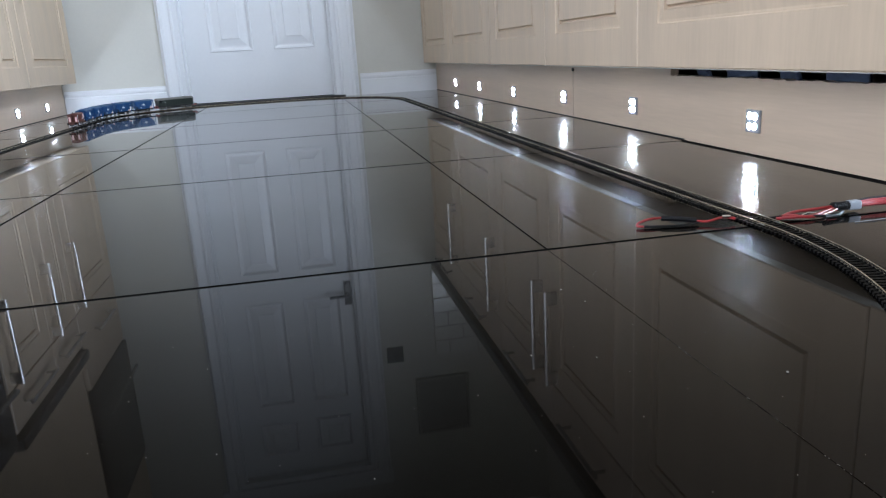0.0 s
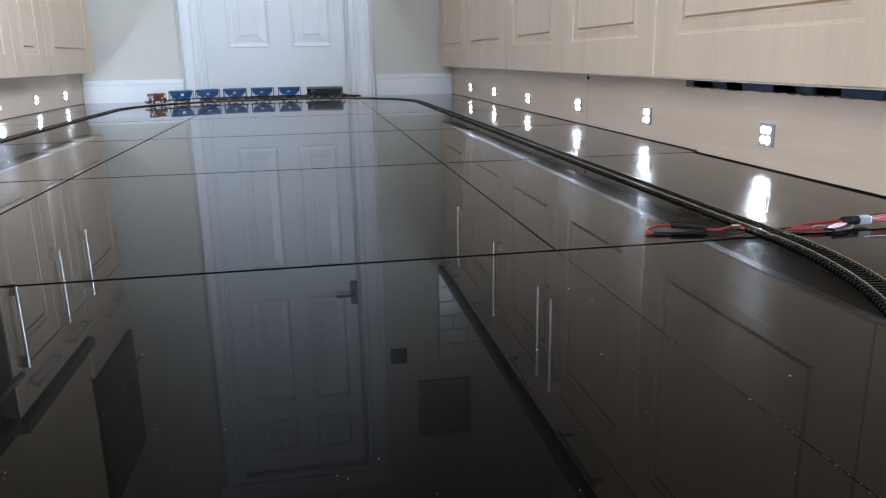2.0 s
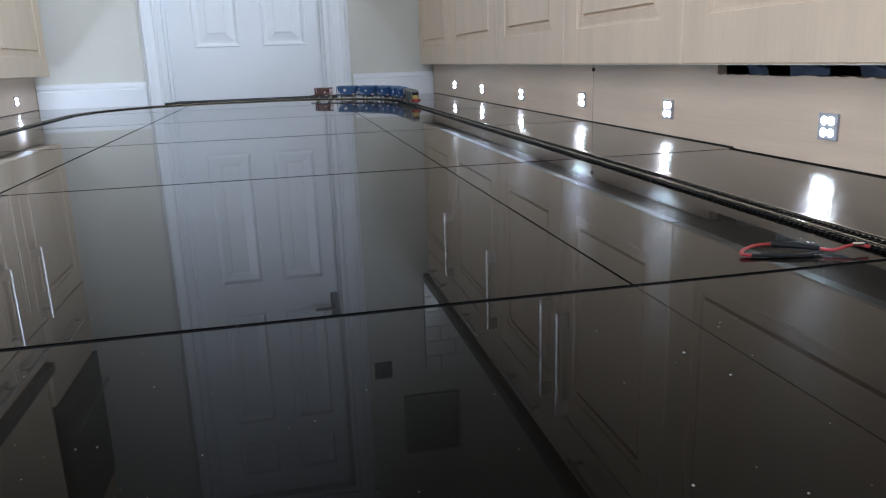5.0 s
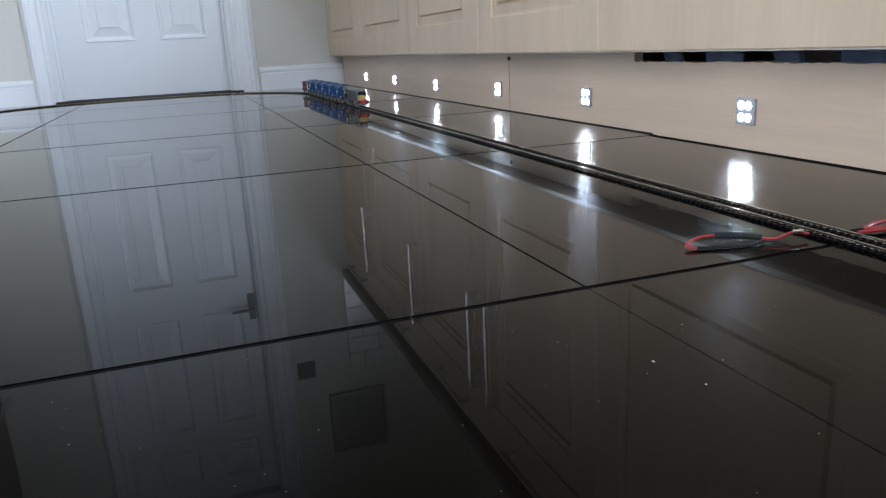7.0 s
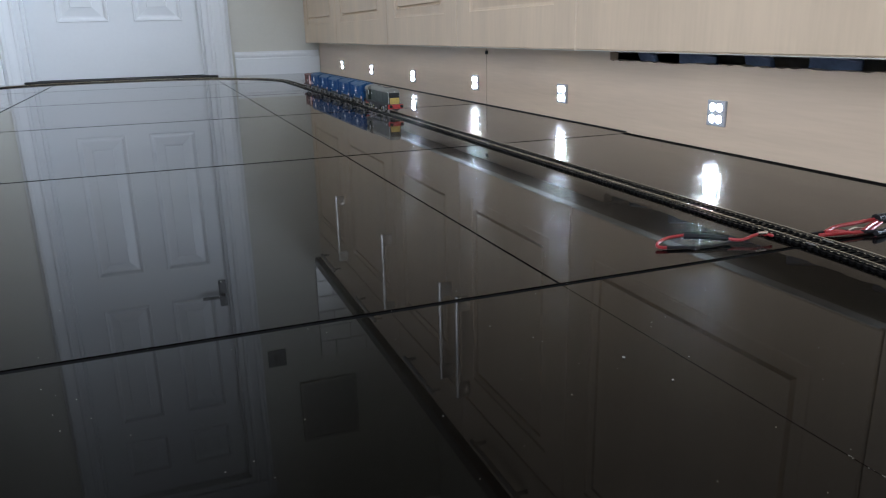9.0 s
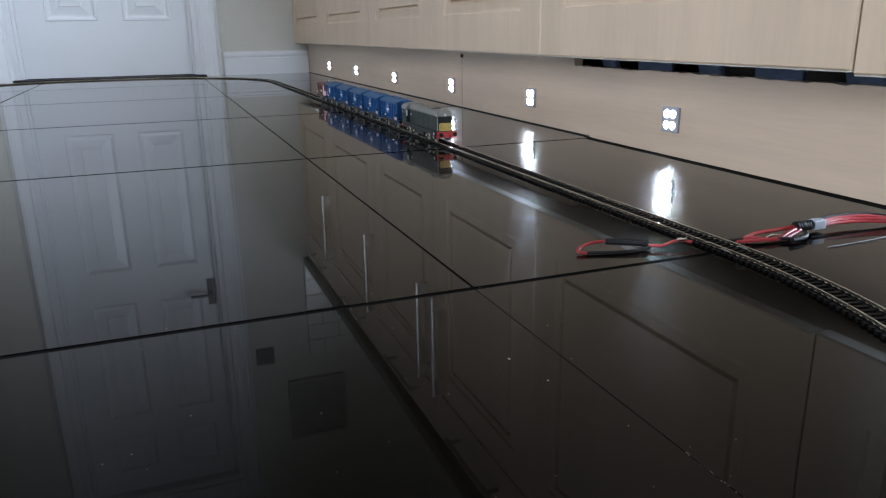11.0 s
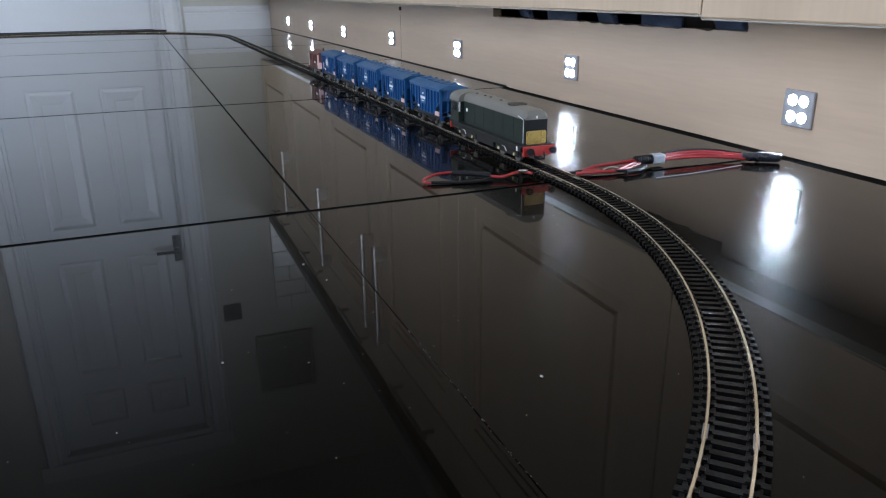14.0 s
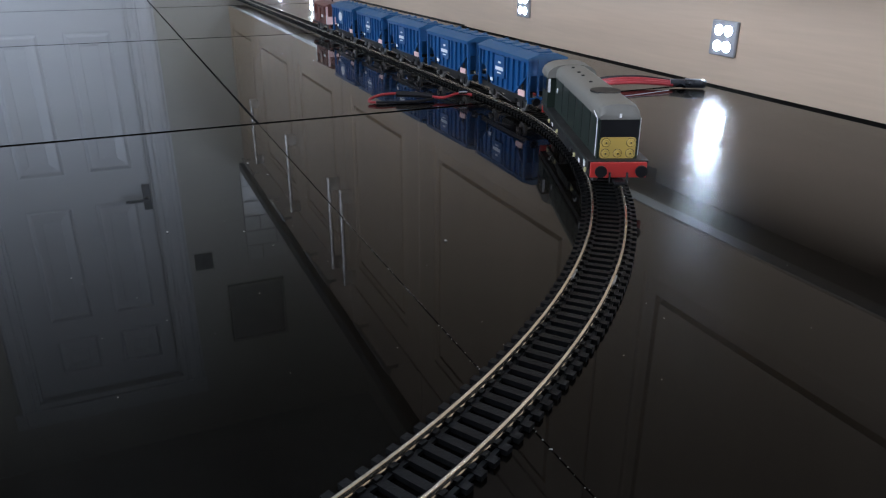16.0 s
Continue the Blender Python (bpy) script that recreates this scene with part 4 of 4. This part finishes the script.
part("black_sleeve", tube([(0.526, 0.892, 0.0058), (0.541, 0.884, 0.0055), (0.556, 0.876, 0.0042)], 0.0028), "black", loose, "", True)
part("red_wire", tube([(0.554, 0.876, 0.004), (0.564, 0.870, 0.0035), (0.576, 0.870, 0.0055), (0.584, 0.870, 0.006), (0.592, 0.866, 0.0045)], 0.0013), "red_wire", loose, "red wire", True)
part("bare_end", rods(((0.580, 0.870, 0.0068), (0.588, 0.868, 0.0068), 0.0014)), "steel", loose, "bright bare wire end")

# crumbs and dust on the tiles
rng = random.Random(11)
bm = bmesh.new()
spots = [(0.360, 0.731, 0.0008), (0.367, 0.700, 0.0007), (0.426, 0.553, 0.0008), (0.30, 0.62, 0.0006), (0.336, 0.605, 0.0006)]
spots += [(rng.uniform(-0.15, 0.82), rng.uniform(0.36, 1.2), rng.uniform(0.0001, 0.0003)) for _ in range(190)]
spots += [(rng.uniform(-0.1, 0.42), rng.uniform(0.42, 0.95), rng.uniform(0.0002, 0.00042)) for _ in range(110)]
# dust that lies in the tight joint of the near tiles
spots += [(0.3885 + rng.uniform(-0.0005, 0.0005), rng.uniform(0.36, 0.62), rng.uniform(0.00015, 0.0003)) for _ in range(90)]
spots += [(rng.uniform(0.64, 0.85), rng.uniform(1.3, 1.75), rng.uniform(0.0003, 0.0006)) for _ in range(50)]
for x, y, r in spots:
    bmesh.ops.create_icosphere(bm, subdivisions=1, radius=r, matrix=Matrix.Translation((x, y, r * 0.5)) @ Matrix.Diagonal((1, rng.uniform(0.6, 1.4), 0.6, 1)))
tagged(part("crumbs", bm, "crumb"), "pale crumbs and dust scattered on the tiles", "crumbs", kind="stuff")

# white brick tiles on the end wall above the worktop
spl = tagged(thing("splashback", "cream glazed brick tiles above the worktop", "wall tiles", (0, FAR, 0)), kind="structure")
part("tile_bed", boxes((0.775, RIGHT - 0.002, -0.004, -0.0003, 0.919, 1.40)), "board_edge", spl)
for r in range(6):
    z = 0.922 + r * 0.080
    for c in range(4):
        x = 0.778 + c * 0.156 - (0.078 if r % 2 else 0)
        a, b = max(x, 0.778), min(x + 0.152, RIGHT - 0.004)
        if b - a > 0.03:
            part("wall_tile", boxes((a, b, -0.010, -0.0042, z, z + 0.076), bev=0.002), "ceramic", spl)

# floor tiles
xs = [LEFT + 0.002, -0.805, -0.209, 0.3885, 0.989, RIGHT - 0.002]
ys = [0.845 + 0.603 * k for k in range(-5, 5)] + [FAR + 0.05]
for i in range(len(xs) - 1):
    for j in range(len(ys) - 1):
        # the rows before the joint stop short of the plinth and leave a dark gap
        h = 0.0003 if ys[j] < 0.8 else 0.0022
        h0, h1 = (0.0011 if abs(e - 0.3885) < 0.01 and h > 0.001 else h for e in (xs[i], xs[i + 1]))
        v0, v1 = (0.0042 if e > 1.9 else 0.0030 for e in (ys[j], ys[j + 1]))
        x1 = 0.846 if i == 3 and ys[j] < 1.4 else xs[i + 1] - h1
        part("floor_tile", boxes((xs[i] + h0, x1, ys[j] + v0, ys[j + 1] - v1, -0.012, 0.0)), "tile", floor)

# sleepers
pitch = 0.0066
count = int(LOOP / pitch)
pitch = LOOP / count
first = boxes((-0.0016, 0.0016, -0.0145, 0.0145, 0.0001, 0.0021))
for off in (-0.0088, 0.0088):
    box(first, -0.0014, 0.0014, off - 0.0024, off - 0.0008, 0.0021, 0.0030)
    box(first, -0.0014, 0.0014, off + 0.0008, off + 0.0024, 0.0021, 0.0030)
sl = bpy.data.meshes.new("sleeper")
first.to_mesh(sl)
first.free()
sl.materials.append(M["sleeper"])
near, rest = [], []
for k in range(count):
    x, y, h = along(k * pitch)
    (near if x > 0.0 and y < 1.32 else rest).append((x, y, h))
near.sort(key=lambda p: (p[0] - 0.55) ** 2 + (p[1] - 0.6) ** 2)
rest += near[300:]
for x, y, h in near[:300]:
    o = new("sleeper", sl)
    o.parent = track
    o.matrix_basis = pose(x, y, 0, 0, 0, math.degrees(h))
base_v = [v.co.copy() for v in sl.vertices]
base_f = [tuple(p.vertices) for p in sl.polygons]
V, F = [], []
for x, y, h in rest:
    m, o = pose(x, y, 0, 0, 0, math.degrees(h)), len(V)
    V += [m @ v for v in base_v]
    F += [tuple(i + o for i in f) for f in base_f]
me = bpy.data.meshes.new("far_sleeper")
me.from_pydata(V, [], F)
me.materials.append(M["sleeper"])
ob = new("far_sleeper", me)
ob.parent = track
tagged(ob, "black plastic sleepers", kind="stuff")


# ---------------------------------------------------------------- the train's run
RUN = ((0, -0.205), (1.0, 0.095), (2.0, 0.40), (3.0, 0.71), (3.2, 0.77), (5.4, 1.395), (6.0, 1.545), (6.5, 1.67), (7.0, 1.79), (7.5, 1.91), (9.0, 2.285), (11.5, 2.842), (12.0, 2.945), (13.0, 3.135), (14.0, 3.31), (15.0, 3.477), (16.0, 3.642))


def front(t):
    """Distance of the train's front along the oval, smooth in time."""
    pts = RUN
    for i in range(len(pts) - 1):
        if t <= pts[i + 1][0]:
            break
    (t1, s1), (t2, s2) = pts[i], pts[i + 1]
    t0, s0 = pts[max(i - 1, 0)]
    t3, s3 = pts[min(i + 2, len(pts) - 1)]
    m1, m2 = (s2 - s0) / (t2 - t0), (s3 - s1) / (t3 - t1)
    d = t2 - t1
    u = (t - t1) / d
    return (2 * u ** 3 - 3 * u * u + 1) * s1 + (u ** 3 - 2 * u * u + u) * d * m1 + (3 * u * u - 2 * u ** 3) * s2 + (u ** 3 - u * u) * d * m2


def motions():
    for ob, back, half in [(loco, 0.0935, 0.048)] + [(h, 0.258 + 0.1218 * k, 0.029) for k, h in enumerate(hoppers)] + [(van, 0.868, 0.028)]:
        rows = []
        for k in range(81):
            t = k * 0.2
            s = front(t) - back
            (x1, y1, _), (x0, y0, _) = along(s + half), along(s - half)
            rows.append((t, pose((x0 + x1) / 2, (y0 + y1) / 2, 0, 0, 0, math.degrees(math.atan2(y1 - y0, x1 - x0)))))
        walk(ob, rows)


motions()
